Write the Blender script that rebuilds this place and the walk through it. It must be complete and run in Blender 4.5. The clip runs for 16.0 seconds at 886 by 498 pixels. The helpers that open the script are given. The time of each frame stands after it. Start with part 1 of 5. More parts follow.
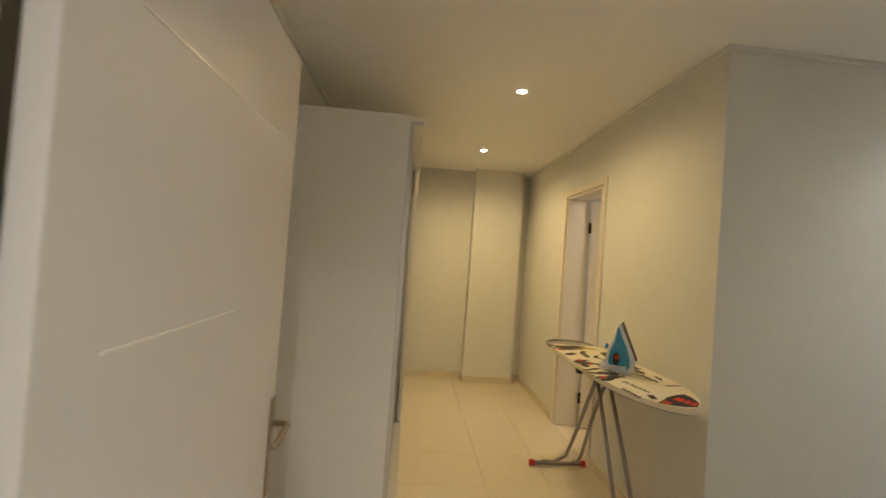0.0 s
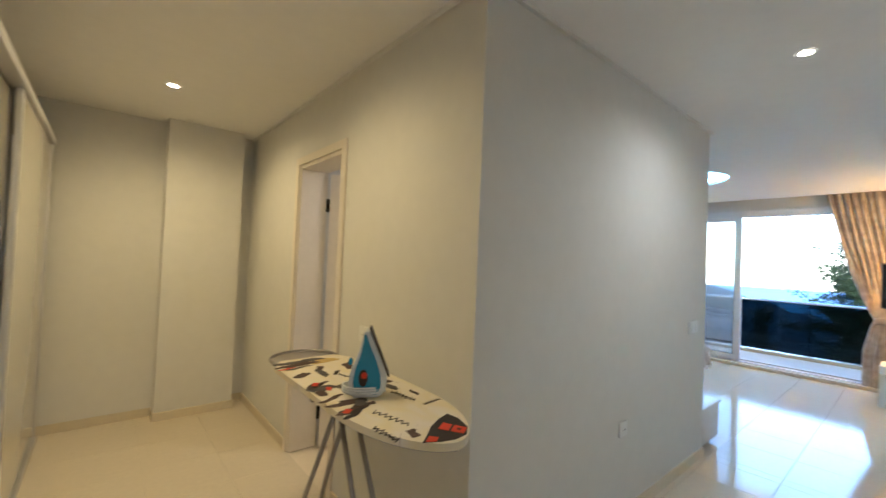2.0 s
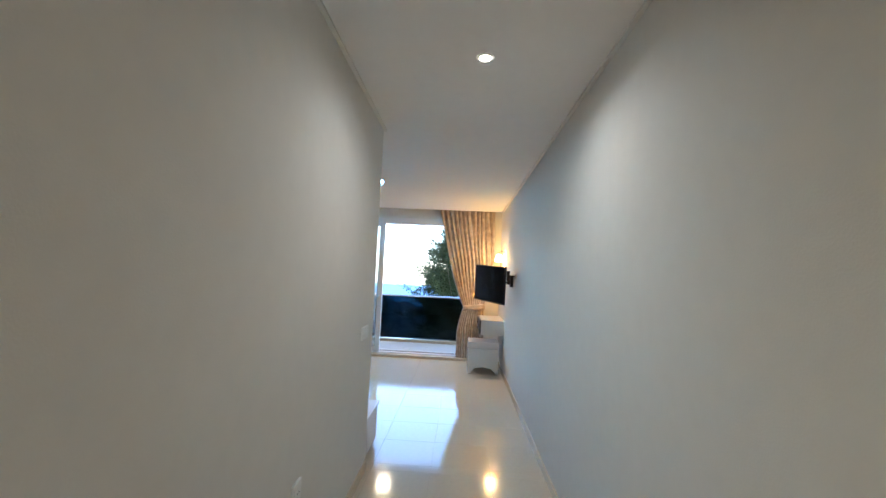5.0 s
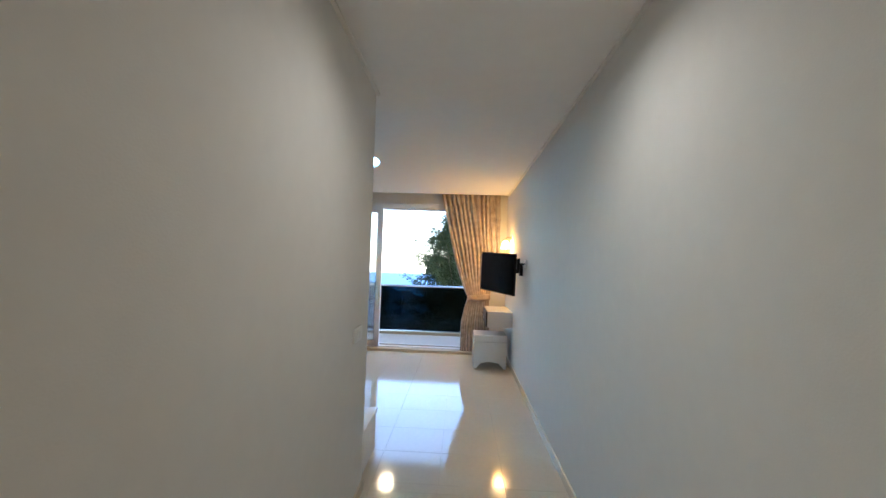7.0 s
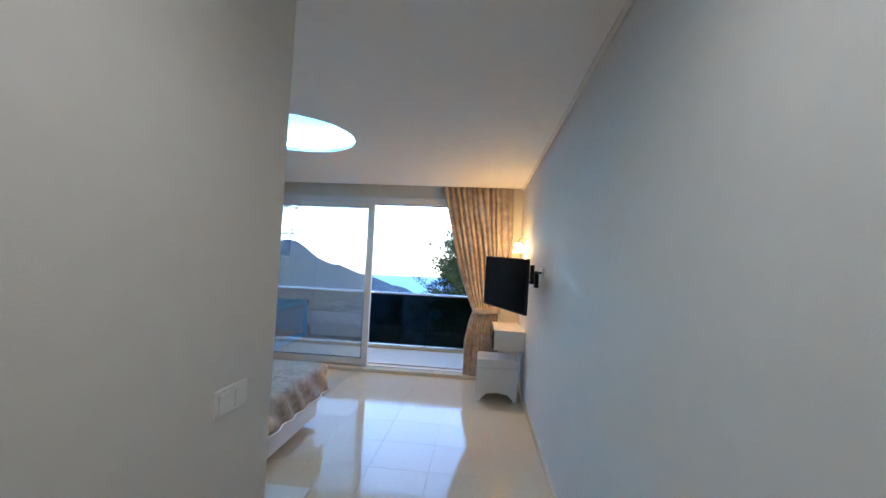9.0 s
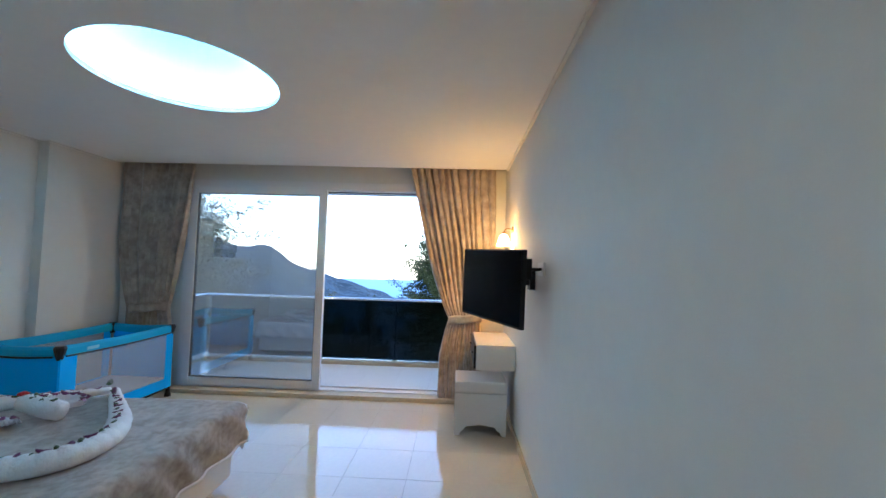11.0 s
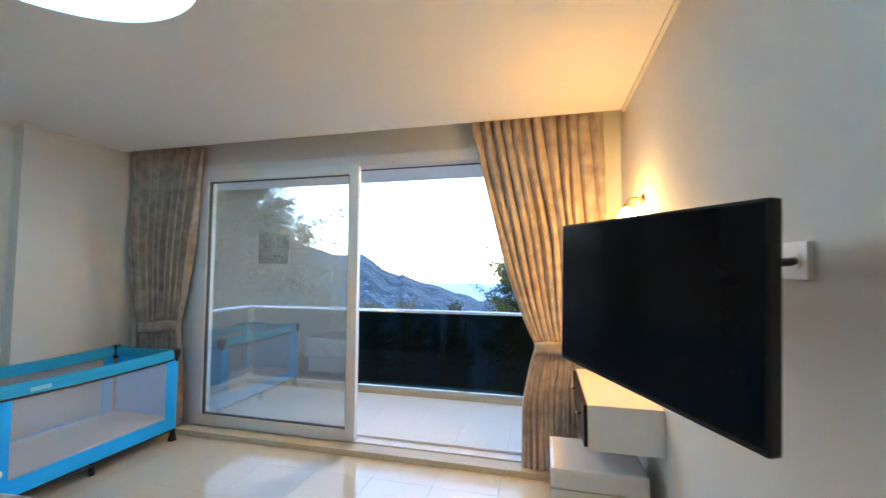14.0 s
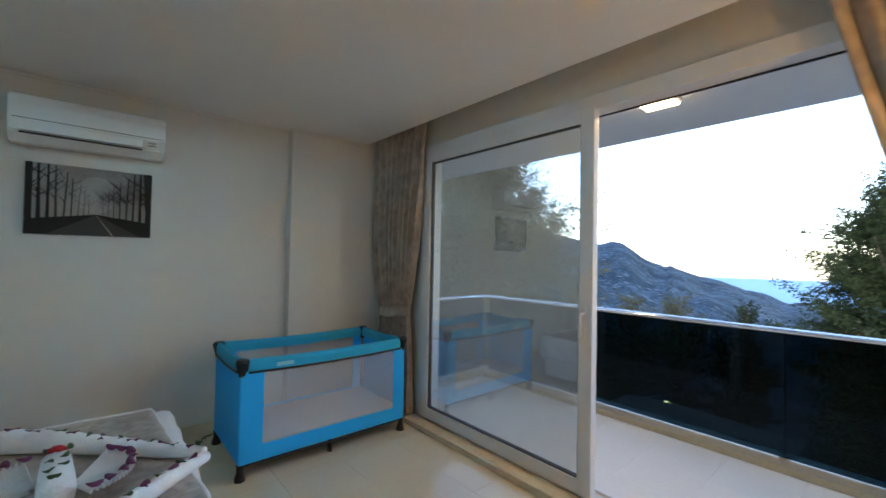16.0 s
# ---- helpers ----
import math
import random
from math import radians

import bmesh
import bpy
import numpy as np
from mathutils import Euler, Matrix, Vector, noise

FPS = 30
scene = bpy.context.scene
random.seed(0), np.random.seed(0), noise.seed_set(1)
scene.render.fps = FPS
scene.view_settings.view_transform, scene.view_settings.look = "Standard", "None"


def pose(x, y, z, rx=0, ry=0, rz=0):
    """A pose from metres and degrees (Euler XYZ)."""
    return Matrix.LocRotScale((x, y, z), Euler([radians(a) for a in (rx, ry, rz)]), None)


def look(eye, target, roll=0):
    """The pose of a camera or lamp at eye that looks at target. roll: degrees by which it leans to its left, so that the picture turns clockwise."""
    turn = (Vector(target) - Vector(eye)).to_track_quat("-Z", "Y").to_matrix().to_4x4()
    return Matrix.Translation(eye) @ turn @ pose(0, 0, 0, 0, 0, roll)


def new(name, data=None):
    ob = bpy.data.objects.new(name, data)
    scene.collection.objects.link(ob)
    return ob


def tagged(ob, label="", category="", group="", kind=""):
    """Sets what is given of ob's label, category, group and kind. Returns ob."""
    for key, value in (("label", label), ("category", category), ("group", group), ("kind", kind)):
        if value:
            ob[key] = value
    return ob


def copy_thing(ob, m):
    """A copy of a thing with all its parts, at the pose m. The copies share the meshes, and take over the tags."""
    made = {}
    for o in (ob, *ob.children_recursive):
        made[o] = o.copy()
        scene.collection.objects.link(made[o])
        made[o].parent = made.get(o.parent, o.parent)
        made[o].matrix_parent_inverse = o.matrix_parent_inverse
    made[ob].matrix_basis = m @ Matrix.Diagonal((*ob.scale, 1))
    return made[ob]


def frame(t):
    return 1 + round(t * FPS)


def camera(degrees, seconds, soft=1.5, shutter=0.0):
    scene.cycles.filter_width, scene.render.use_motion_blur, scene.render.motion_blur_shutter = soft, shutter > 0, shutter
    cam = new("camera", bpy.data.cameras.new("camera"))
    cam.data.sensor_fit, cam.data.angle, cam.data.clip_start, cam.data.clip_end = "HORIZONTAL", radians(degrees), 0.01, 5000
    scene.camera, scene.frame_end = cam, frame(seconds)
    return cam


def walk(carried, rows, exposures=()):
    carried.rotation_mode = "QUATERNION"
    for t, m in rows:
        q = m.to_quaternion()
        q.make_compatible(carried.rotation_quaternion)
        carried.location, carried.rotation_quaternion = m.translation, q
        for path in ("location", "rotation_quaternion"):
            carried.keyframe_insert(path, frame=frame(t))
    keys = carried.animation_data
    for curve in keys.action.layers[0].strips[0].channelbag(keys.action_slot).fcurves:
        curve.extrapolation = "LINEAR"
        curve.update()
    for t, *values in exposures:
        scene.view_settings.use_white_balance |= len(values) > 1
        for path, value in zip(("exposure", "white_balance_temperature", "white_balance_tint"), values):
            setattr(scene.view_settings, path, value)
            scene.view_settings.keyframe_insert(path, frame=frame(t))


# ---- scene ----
cam = camera(95.6, 16.0, shutter=0.3)
PATH = [
    (0, (0.783, -0.437, 1.436), (0.936, 1.557, 1.477), 4.2),
    (0.5, (0.807, -0.233, 1.461), (1.252, 1.715, 1.554), 3.3),
    (1, (0.885, -0.067, 1.446), (1.549, 1.818, 1.521), 2.9),
    (1.5, (1.022, 0.114, 1.448), (2.005, 1.855, 1.508), 2.0),
    (2, (1.112, 0.235, 1.438), (2.4, 1.765, 1.484), 2.4),
    (2.5, (1.225, 0.365, 1.453), (2.845, 1.537, 1.492), 2.4),
    (3, (1.295, 0.438, 1.451), (3.077, 1.344, 1.514), 2.3),
    (3.5, (1.407, 0.463, 1.433), (3.278, 1.169, 1.475), 2.1),
    (4, (1.561, 0.506, 1.433), (3.491, 1.02, 1.55), 3.4),
    (4.5, (1.665, 0.56, 1.417), (3.632, 0.897, 1.551), 4.0),
    (5, (1.731, 0.678, 1.432), (3.725, 0.769, 1.554), 2.7),
    (7.3, (2.292, 0.732, 1.435), (4.29, 0.809, 1.485), 1.7),
    (7.5, (2.384, 0.703, 1.433), (4.383, 0.754, 1.474), 1.9),
    (8, (2.643, 0.669, 1.374), (4.64, 0.711, 1.473), 1.5),
    (8.5, (2.909, 0.594, 1.392), (4.904, 0.683, 1.491), 1.2),
    (9, (3.212, 0.537, 1.462), (5.201, 0.721, 1.543), 2.8),
    (9.5, (3.429, 0.473, 1.38), (5.425, 0.58, 1.45), 1.9),
    (9.7, (3.546, 0.462, 1.365), (5.543, 0.528, 1.458), 2.0),
    (11.8, (4.512, 0.584, 1.457), (6.507, 0.673, 1.553), 1.1),
    (12, (4.601, 0.59, 1.455), (6.596, 0.708, 1.531), 0.8),
    (12.5, (4.892, 0.525, 1.437), (6.871, 0.803, 1.512), 1.3),
    (13, (5.129, 0.506, 1.403), (7.089, 0.895, 1.48), 1.1),
    (13.5, (5.383, 0.532, 1.421), (7.343, 0.911, 1.534), 1.1),
    (14, (5.622, 0.541, 1.415), (7.56, 1.025, 1.523), 0.3),
    (14.5, (5.808, 0.601, 1.415), (7.633, 1.412, 1.518), 1.8),
    (15, (6.038, 0.627, 1.394), (7.732, 1.687, 1.47), 2.0),
    (15.5, (6.267, 0.736, 1.425), (7.802, 2.016, 1.486), 2.8),
    (16, (6.485, 0.835, 1.41), (7.789, 2.35, 1.449), 1.1),
]
walk(cam, [(t, look(eye, target, roll)) for t, eye, target, roll in PATH], [
    (0.0, 3.38, 5850, 12), (1.0, 3.58, 5800, 10), (1.6, 3.42, 5350, 12), (2.2, 3.32, 5200, 13), (3.0, 3.15, 5250, 14), (5.0, 3.03, 5350, 14), (7.5, 2.8, 5600, 16), (8.5, 2.76, 5400, 17), (9.5, 2.62, 5200, 16),
    (12.0, 2.68, 5650, 15), (13.5, 2.78, 5950, 14), (14.5, 3.34, 6100, 15), (15.1, 3.15, 6200, 14), (16.0, 2.40, 6250, 14)])


# ---- world and lights ----
world = bpy.data.worlds.new("world")
scene.world = world
world.use_nodes = True
wn = world.node_tree.nodes
sky = wn.new("ShaderNodeTexSky")
sky.sky_type, sky.sun_disc = "NISHITA", False
sky.sun_elevation, sky.sun_rotation = radians(26), radians(250)
sky.air_density, sky.dust_density, sky.ozone_density = 1.0, 0.6, 1.2
world.node_tree.links.new(sky.outputs[0], wn["Background"].inputs[0])
wn["Background"].inputs[1].default_value = 0.15
scene.view_settings.exposure = 2.5

CEIL = 2.51


def lamp(name, kind, m, power, color, size=0.1, spot=None):
    data = bpy.data.lights.new(name, kind)
    data.energy, data.color = power, color
    if kind == "AREA":
        data.shape, data.size = "DISK", size
    else:
        data.shadow_soft_size = size
    if spot:
        data.spot_size, data.spot_blend = radians(spot[0]), spot[1]
    ob = new(name, data)
    ob.matrix_world = m
    return ob


WARM = (1.0, 0.69, 0.27)
NEUTRAL = (1.0, 0.89, 0.71)
COOL = (0.62, 0.86, 1.0)
sun = bpy.data.lights.new("sun", "SUN")
sun.energy, sun.angle, sun.color = 0.6, radians(12), (1.0, 0.93, 0.85)
new("sun", sun).matrix_world = look((0, 0, 0), (1.0, 0.35, -0.25))
DOWNLIGHTS = [(1.395, 2.02, WARM, 4.2), (1.41, 3.44, WARM, 5.0), (3.67, 0.60, NEUTRAL, 3.6), (0.85, -1.5, NEUTRAL, 11)]
for dx, dy, col, power in DOWNLIGHTS:
    lamp("downlight_lamp", "SPOT", pose(dx, dy, CEIL - 0.03), power, col, 0.035, (166, 1.0))
RING = (6.46, 2.17, 0.522)
lamp("bathroom_lamp", "POINT", pose(3.3, 2.2, 2.2), 2.0, (1.0, 0.82, 0.6), 0.1)
lamp("sconce_lamp", "POINT", pose(8.02, 0.10, 1.70), 1.95, (1.0, 0.46, 0.07), 0.04)
lamp("terrace_lamp", "AREA", pose(9.24, 1.91, 2.43), 2, (1.0, 0.75, 0.42), 0.2)


# ---- materials ----
def material(name, base, rough=0.5, metal=0.0, var=0.06, scale=6.0, bump=0.0, bscale=60.0, spec=0.5, sheen=0.0, coat=0.0, island=0.0):
    """A surface with variation at two scales in its colour and gloss, and a fine relief."""
    m = bpy.data.materials.new(name)
    m.use_nodes = True
    n, l = m.node_tree.nodes, m.node_tree.links
    p = n["Principled BSDF"]
    p.inputs["Roughness"].default_value, p.inputs["Metallic"].default_value = rough, metal
    p.inputs["Specular IOR Level"].default_value = spec
    p.inputs["Sheen Weight"].default_value, p.inputs["Coat Weight"].default_value = sheen, coat
    co = n.new("ShaderNodeTexCoord")
    big, small = n.new("ShaderNodeTexNoise"), n.new("ShaderNodeTexNoise")
    big.inputs["Scale"].default_value, small.inputs["Scale"].default_value = scale * 0.25, scale * 4
    big.inputs["Detail"].default_value = 4
    l.new(co.outputs["Object"], big.inputs["Vector"]), l.new(co.outputs["Object"], small.inputs["Vector"])
    add = n.new("ShaderNodeMath")
    add.operation = "ADD"
    l.new(big.outputs["Fac"], add.inputs[0]), l.new(small.outputs["Fac"], add.inputs[1])
    out = add.outputs[0]
    if island:
        info, mul, add2 = n.new("ShaderNodeObjectInfo"), n.new("ShaderNodeMath"), n.new("ShaderNodeMath")
        mul.operation, add2.operation = "MULTIPLY_ADD", "ADD"
        mul.inputs[1].default_value, mul.inputs[2].default_value = island, -island / 2
        l.new(info.outputs["Random"], mul.inputs[0]), l.new(mul.outputs[0], add2.inputs[1]), l.new(out, add2.inputs[0])
        out = add2.outputs[0]
    ramp = n.new("ShaderNodeMapRange")
    ramp.inputs["From Min"].default_value, ramp.inputs["From Max"].default_value = 0.6, 1.4
    ramp.inputs["To Min"].default_value, ramp.inputs["To Max"].default_value = 1 - var, 1 + var
    l.new(out, ramp.inputs["Value"])
    mix = n.new("ShaderNodeVectorMath")
    mix.operation = "SCALE"
    mix.inputs[0].default_value = base
    l.new(ramp.outputs[0], mix.inputs["Scale"]), l.new(mix.outputs[0], p.inputs["Base Color"])
    rr = n.new("ShaderNodeMapRange")
    rr.inputs["To Min"].default_value, rr.inputs["To Max"].default_value = rough * 0.85, min(1, rough * 1.15)
    l.new(small.outputs["Fac"], rr.inputs["Value"]), l.new(rr.outputs[0], p.inputs["Roughness"])
    if bump:
        b, t = n.new("ShaderNodeBump"), n.new("ShaderNodeTexNoise")
        t.inputs["Scale"].default_value, t.inputs["Detail"].default_value = bscale, 3
        l.new(co.outputs["Object"], t.inputs["Vector"])
        b.inputs["Strength"].default_value, b.inputs["Distance"].default_value = bump, 0.004
        l.new(t.outputs["Fac"], b.inputs["Height"]), l.new(b.outputs[0], p.inputs["Normal"])
    return m


def glow(name, color, strength):
    m = bpy.data.materials.new(name)
    m.use_nodes = True
    p = m.node_tree.nodes["Principled BSDF"]
    p.inputs["Base Color"].default_value = (*color, 1)
    p.inputs["Emission Color"].default_value, p.inputs["Emission Strength"].default_value = (*color, 1), strength
    return m


def glass(name, tint, base_gloss, rough=0.0, haze=0.0):
    """Thin glazing: what is behind shows through the tint, with a clear reflection on it; haze: share of an even, pale
    scattering veil.
    """
    m = bpy.data.materials.new(name)
    m.use_nodes = True
    n, l = m.node_tree.nodes, m.node_tree.links
    n.remove(n["Principled BSDF"])
    tr, gl, mix, lw = n.new("ShaderNodeBsdfTransparent"), n.new("ShaderNodeBsdfGlossy"), n.new("ShaderNodeMixShader"), n.new("ShaderNodeLayerWeight")
    pw, fr = n.new("ShaderNodeMath"), n.new("ShaderNodeMath")
    tr.inputs["Color"].default_value = (*tint, 1)
    gl.inputs["Roughness"].default_value = rough
    lw.inputs["Blend"].default_value = 0.5
    pw.operation, pw.inputs[1].default_value = "POWER", 4.0
    fr.operation, fr.inputs[1].default_value, fr.inputs[2].default_value = "MULTIPLY_ADD", 0.85, base_gloss
    l.new(lw.outputs["Facing"], pw.inputs[0]), l.new(pw.outputs[0], fr.inputs[0])
    l.new(fr.outputs[0], mix.inputs[0]), l.new(tr.outputs[0], mix.inputs[1]), l.new(gl.outputs[0], mix.inputs[2])
    out = mix.outputs[0]
    if haze:
        scatter, back, both, veil = n.new("ShaderNodeBsdfTranslucent"), n.new("ShaderNodeBsdfDiffuse"), n.new("ShaderNodeMixShader"), n.new("ShaderNodeMixShader")
        scatter.inputs["Color"].default_value = back.inputs["Color"].default_value = (0.8, 0.79, 0.73, 1)
        both.inputs[0].default_value, veil.inputs[0].default_value = 0.4, haze
        l.new(scatter.outputs[0], both.inputs[1]), l.new(back.outputs[0], both.inputs[2])
        l.new(out, veil.inputs[1]), l.new(both.outputs[0], veil.inputs[2])
        out = veil.outputs[0]
    l.new(out, n["Material Output"].inputs[0])
    return m


def velvet(name, dark, light, scale=5.0):
    """Crushed velvet with a broken, cloudy pile."""
    m = material(name, light, 0.75, bump=0.5, bscale=220, sheen=0.35)
    n, l = m.node_tree.nodes, m.node_tree.links
    p = n["Principled BSDF"]
    co, t, w, r = n.new("ShaderNodeTexCoord"), n.new("ShaderNodeTexNoise"), n.new("ShaderNodeTexNoise"), n.new("ShaderNodeValToRGB")
    add, half = n.new("ShaderNodeMath"), n.new("ShaderNodeMath")
    t.inputs["Scale"].default_value, t.inputs["Detail"].default_value, t.inputs["Distortion"].default_value = scale, 5, 1.0
    w.inputs["Scale"].default_value, w.inputs["Detail"].default_value = scale * 4, 3
    half.operation, half.inputs[1].default_value = "MULTIPLY", 0.5
    l.new(co.outputs["Object"], t.inputs["Vector"]), l.new(co.outputs["Object"], w.inputs["Vector"])
    l.new(t.outputs["Fac"], add.inputs[0]), l.new(w.outputs["Fac"], add.inputs[1]), l.new(add.outputs[0], half.inputs[0])
    r.color_ramp.elements[0].position, r.color_ramp.elements[1].position = 0.38, 0.62
    r.color_ramp.elements[0].color, r.color_ramp.elements[1].color = (*dark, 1), (*light, 1)
    l.new(half.outputs[0], r.inputs[0]), l.new(r.outputs[0], p.inputs["Base Color"])
    return m


M_WALL = material("wall_paint", (0.70, 0.69, 0.65), 0.75, var=0.03, scale=3, bump=0.12, bscale=180)
M_TRIM = material("cornice_paint", (0.72, 0.71, 0.67), 0.6, var=0.01)
M_CEIL = material("ceiling_paint", (0.83, 0.82, 0.80), 0.85, var=0.02, scale=3, bump=0.06, bscale=200)
M_TILE = material("polished_tile", (0.68, 0.60, 0.45), 0.09, var=0.04, scale=8, spec=0.75, island=0.06)
# Terrace tile, with its grout, is lightened to carry the sky's brightness in its colour.
M_TILEOUT = material("skylit_outdoor_tile", (0.82, 0.80, 0.75), 0.18, var=0.04, scale=8, island=0.05)
M_GROUT = material("grout", (0.64, 0.56, 0.42), 0.7)
M_GROUTOUT = material("pale_grout", (0.74, 0.72, 0.67), 0.6)
M_SKIRT = material("skirting_tile", (0.68, 0.60, 0.44), 0.18, var=0.04)
M_CREAM = material("cream_marble", (0.62, 0.54, 0.40), 0.25, var=0.12, scale=10)
M_PVC = material("white_upvc", (0.73, 0.715, 0.71), 0.5, var=0.02, spec=0.3)
M_DOOR = material("white_door_lacquer", (0.62, 0.60, 0.60), 0.42, var=0.02, scale=2)
M_FRAME = material("door_frame_lacquer", (0.74, 0.68, 0.58), 0.3, var=0.03)
M_WARD = material("white_melamine", (0.84, 0.83, 0.82), 0.38, var=0.02)
M_GLOSS = material("cream_gloss_panel", (0.60, 0.57, 0.48), 0.05, var=0.02, spec=0.8)
M_ALU = material("brushed_aluminium", (0.62, 0.62, 0.63), 0.45, 0.75, var=0.03)
M_CHROME = material("chrome", (0.75, 0.75, 0.76), 0.12, 1.0, var=0.03)
M_HANDLE = material("satin_nickel", (0.34, 0.29, 0.24), 0.35, 1.0, var=0.05)
M_DARK = material("black_plastic", (0.009, 0.009, 0.010), 0.38, var=0.2, bump=0.05, spec=0.3)
M_RUBBER = material("dark_gasket", (0.03, 0.03, 0.032), 0.6)
M_SCREEN = material("tv_screen", (0.003, 0.004, 0.007), 0.16, var=0.1, spec=0.12)
M_WHITE = material("white_lacquer", (0.76, 0.74, 0.70), 0.25, var=0.02)
M_PLASTIC = material("white_plastic", (0.78, 0.78, 0.76), 0.35, var=0.02)
M_SHEET = material("white_cotton", (0.80, 0.80, 0.82), 0.85, var=0.03, bump=0.3, bscale=300, sheen=0.2)
M_TOWEL = material("white_towel", (0.82, 0.82, 0.84), 0.95, var=0.06, bump=1.0, bscale=90, sheen=0.4)
M_CURTAIN = velvet("curtain_velvet", (0.31, 0.245, 0.195), (0.52, 0.43, 0.345), 3.6)
M_SPREAD = velvet("bedspread_velvet", (0.27, 0.225, 0.19), (0.47, 0.42, 0.375), 7.0)
M_CYAN = material("bright_blue_fabric", (0.01, 0.44, 1.0), 0.7, var=0.05, bump=0.3, bscale=400)
M_TEAL = material("teal_fabric", (0.01, 0.36, 0.62), 0.7, var=0.06, bump=0.3, bscale=400)
M_BULB = glow("bulb", (1.0, 0.85, 0.62), 7)
M_SHADE = glow("lit_glass_shade", (1.0, 0.68, 0.28), 6)
M_PANEL = glow("led_panel", (1.0, 0.76, 0.42), 3.2)
M_STRIP = glow("led_strip", (0.30, 0.76, 1.0), 6.5)
G_PANE = glass("window_glass", (0.86, 0.88, 0.88), 0.25, haze=0.075)
G_RAIL = glass("tinted_rail_glass", (0.12, 0.18, 0.20), 0.012)


# ---- building blocks ----
def box(bm, x0, x1, y0, y1, z0, z1, bevel=0.0):
    vs = [bm.verts.new((x, y, z)) for x in (x0, x1) for y in (y0, y1) for z in (z0, z1)]
    fs = [bm.faces.new([vs[i] for i in f]) for f in ((0, 1, 3, 2), (4, 6, 7, 5), (0, 4, 5, 1), (2, 3, 7, 6), (0, 2, 6, 4), (1, 5, 7, 3))]
    if bevel:
        bmesh.ops.bevel(bm, geom=list({e for f in fs for e in f.edges}), offset=bevel, segments=2, profile=0.6, affect="EDGES")


def tube(bm, pts, r, seg=10, flat=1.0):
    """A round bar along a line of points, closed at its ends. r: a radius, or one for each point."""
    pts = [Vector(p) for p in pts]
    rs = r if isinstance(r, (list, tuple)) else [r] * len(pts)
    rings = []
    for i, p in enumerate(pts):
        d = (pts[min(i + 1, len(pts) - 1)] - pts[max(i - 1, 0)]).normalized()
        a = d.orthogonal().normalized() if abs(d.z) > 0.95 else d.cross(Vector((0, 0, 1))).normalized()
        b = d.cross(a)
        rings.append([bm.verts.new(p + rs[i] * (a * math.cos(t) + b * math.sin(t) * flat)) for t in (2 * math.pi * k / seg for k in range(seg))])
    for u, v in zip(rings, rings[1:]):
        for k in range(seg):
            bm.faces.new((u[k], u[(k + 1) % seg], v[(k + 1) % seg], v[k]))
    bm.faces.new(rings[0][::-1]), bm.faces.new(rings[-1])


def lathe(bm, profile, cx, cy, seg=32):
    """Turns a profile of (radius, z) round an upright axis."""
    rings = [[bm.verts.new((cx + r * math.cos(2 * math.pi * k / seg), cy + r * math.sin(2 * math.pi * k / seg), z)) for k in range(seg)] for r, z in profile]
    for u, v in zip(rings, rings[1:]):
        for k in range(seg):
            bm.faces.new((u[k], u[(k + 1) % seg], v[(k + 1) % seg], v[k]))
    return rings


def outline_prism(bm, pts, z0, z1, bevel=0.0):
    """An outline in the plan, raised from z0 to z1."""
    low, high = [bm.verts.new((x, y, z0)) for x, y in pts], [bm.verts.new((x, y, z1)) for x, y in pts]
    n = len(pts)
    top = bm.faces.new(high)
    bm.faces.new(low[::-1])
    for k in range(n):
        bm.faces.new((low[k], low[(k + 1) % n], high[(k + 1) % n], high[k]))
    if bevel:
        bmesh.ops.bevel(bm, geom=list(top.edges), offset=bevel, segments=2, affect="EDGES")


def moved(bm, m):
    bmesh.ops.transform(bm, matrix=m, verts=bm.verts)


def part(name, bm, mat, parent=None, label="", smooth=False, kind="", category="", group=""):
    bmesh.ops.recalc_face_normals(bm, faces=bm.faces)
    me = bpy.data.meshes.new(name)
    bm.to_mesh(me)
    bm.free()
    me.materials.append(mat)
    if smooth:
        me.shade_smooth()
    ob = new(name, me)
    if parent:
        ob.parent = parent
        ob.matrix_parent_inverse = Matrix.Translation(-parent.location) if parent.type == "EMPTY" else Matrix()
    return tagged(ob, label, category, group, kind)


def thing(name, label, category, at=(0, 0, 0), group=""):
    ob = new(name)
    ob.location = at
    ob.empty_display_size = 0.1
    return tagged(ob, label, category, group)


def boxes(name, mat, parent, dims, bevel=0.0, **k):
    bm = bmesh.new()
    for d in dims:
        box(bm, *d, bevel=bevel)
    return part(name, bm, mat, parent, **k)


def setting(name, mat, dims, **k):
    return boxes(name, mat, None, dims, kind="structure", **k)


# ---- walls, floors, ceilings ----
setting("wall_south", M_WALL, [(-0.12, 0.31, -0.2, 0, 0, CEIL), (0.31, 1.43, -0.2, 0, 2.09, CEIL), (1.43, 8.66, -0.2, 0, 0, 2.75)])
setting("wall_west", M_WALL, [(-0.12, 0.08, 0, 4.43, 0, CEIL)])
setting("wall_alcove_end", M_WALL, [(-0.12, 2.184, 4.43, 4.63, 0, CEIL), (1.48, 2.06, 4.27, 4.43, 0, CEIL)])
setting("wall_alcove_side", M_WALL, [(2.184, 2.384, 1.305, 2.46, 0, CEIL), (2.184, 2.384, 3.17, 4.63, 0, CEIL), (2.184, 2.384, 2.46, 3.17, 2.08, CEIL)])
setting("wall_corridor", M_WALL, [(2.384, 4.70, 1.305, 1.42, 0, CEIL)])
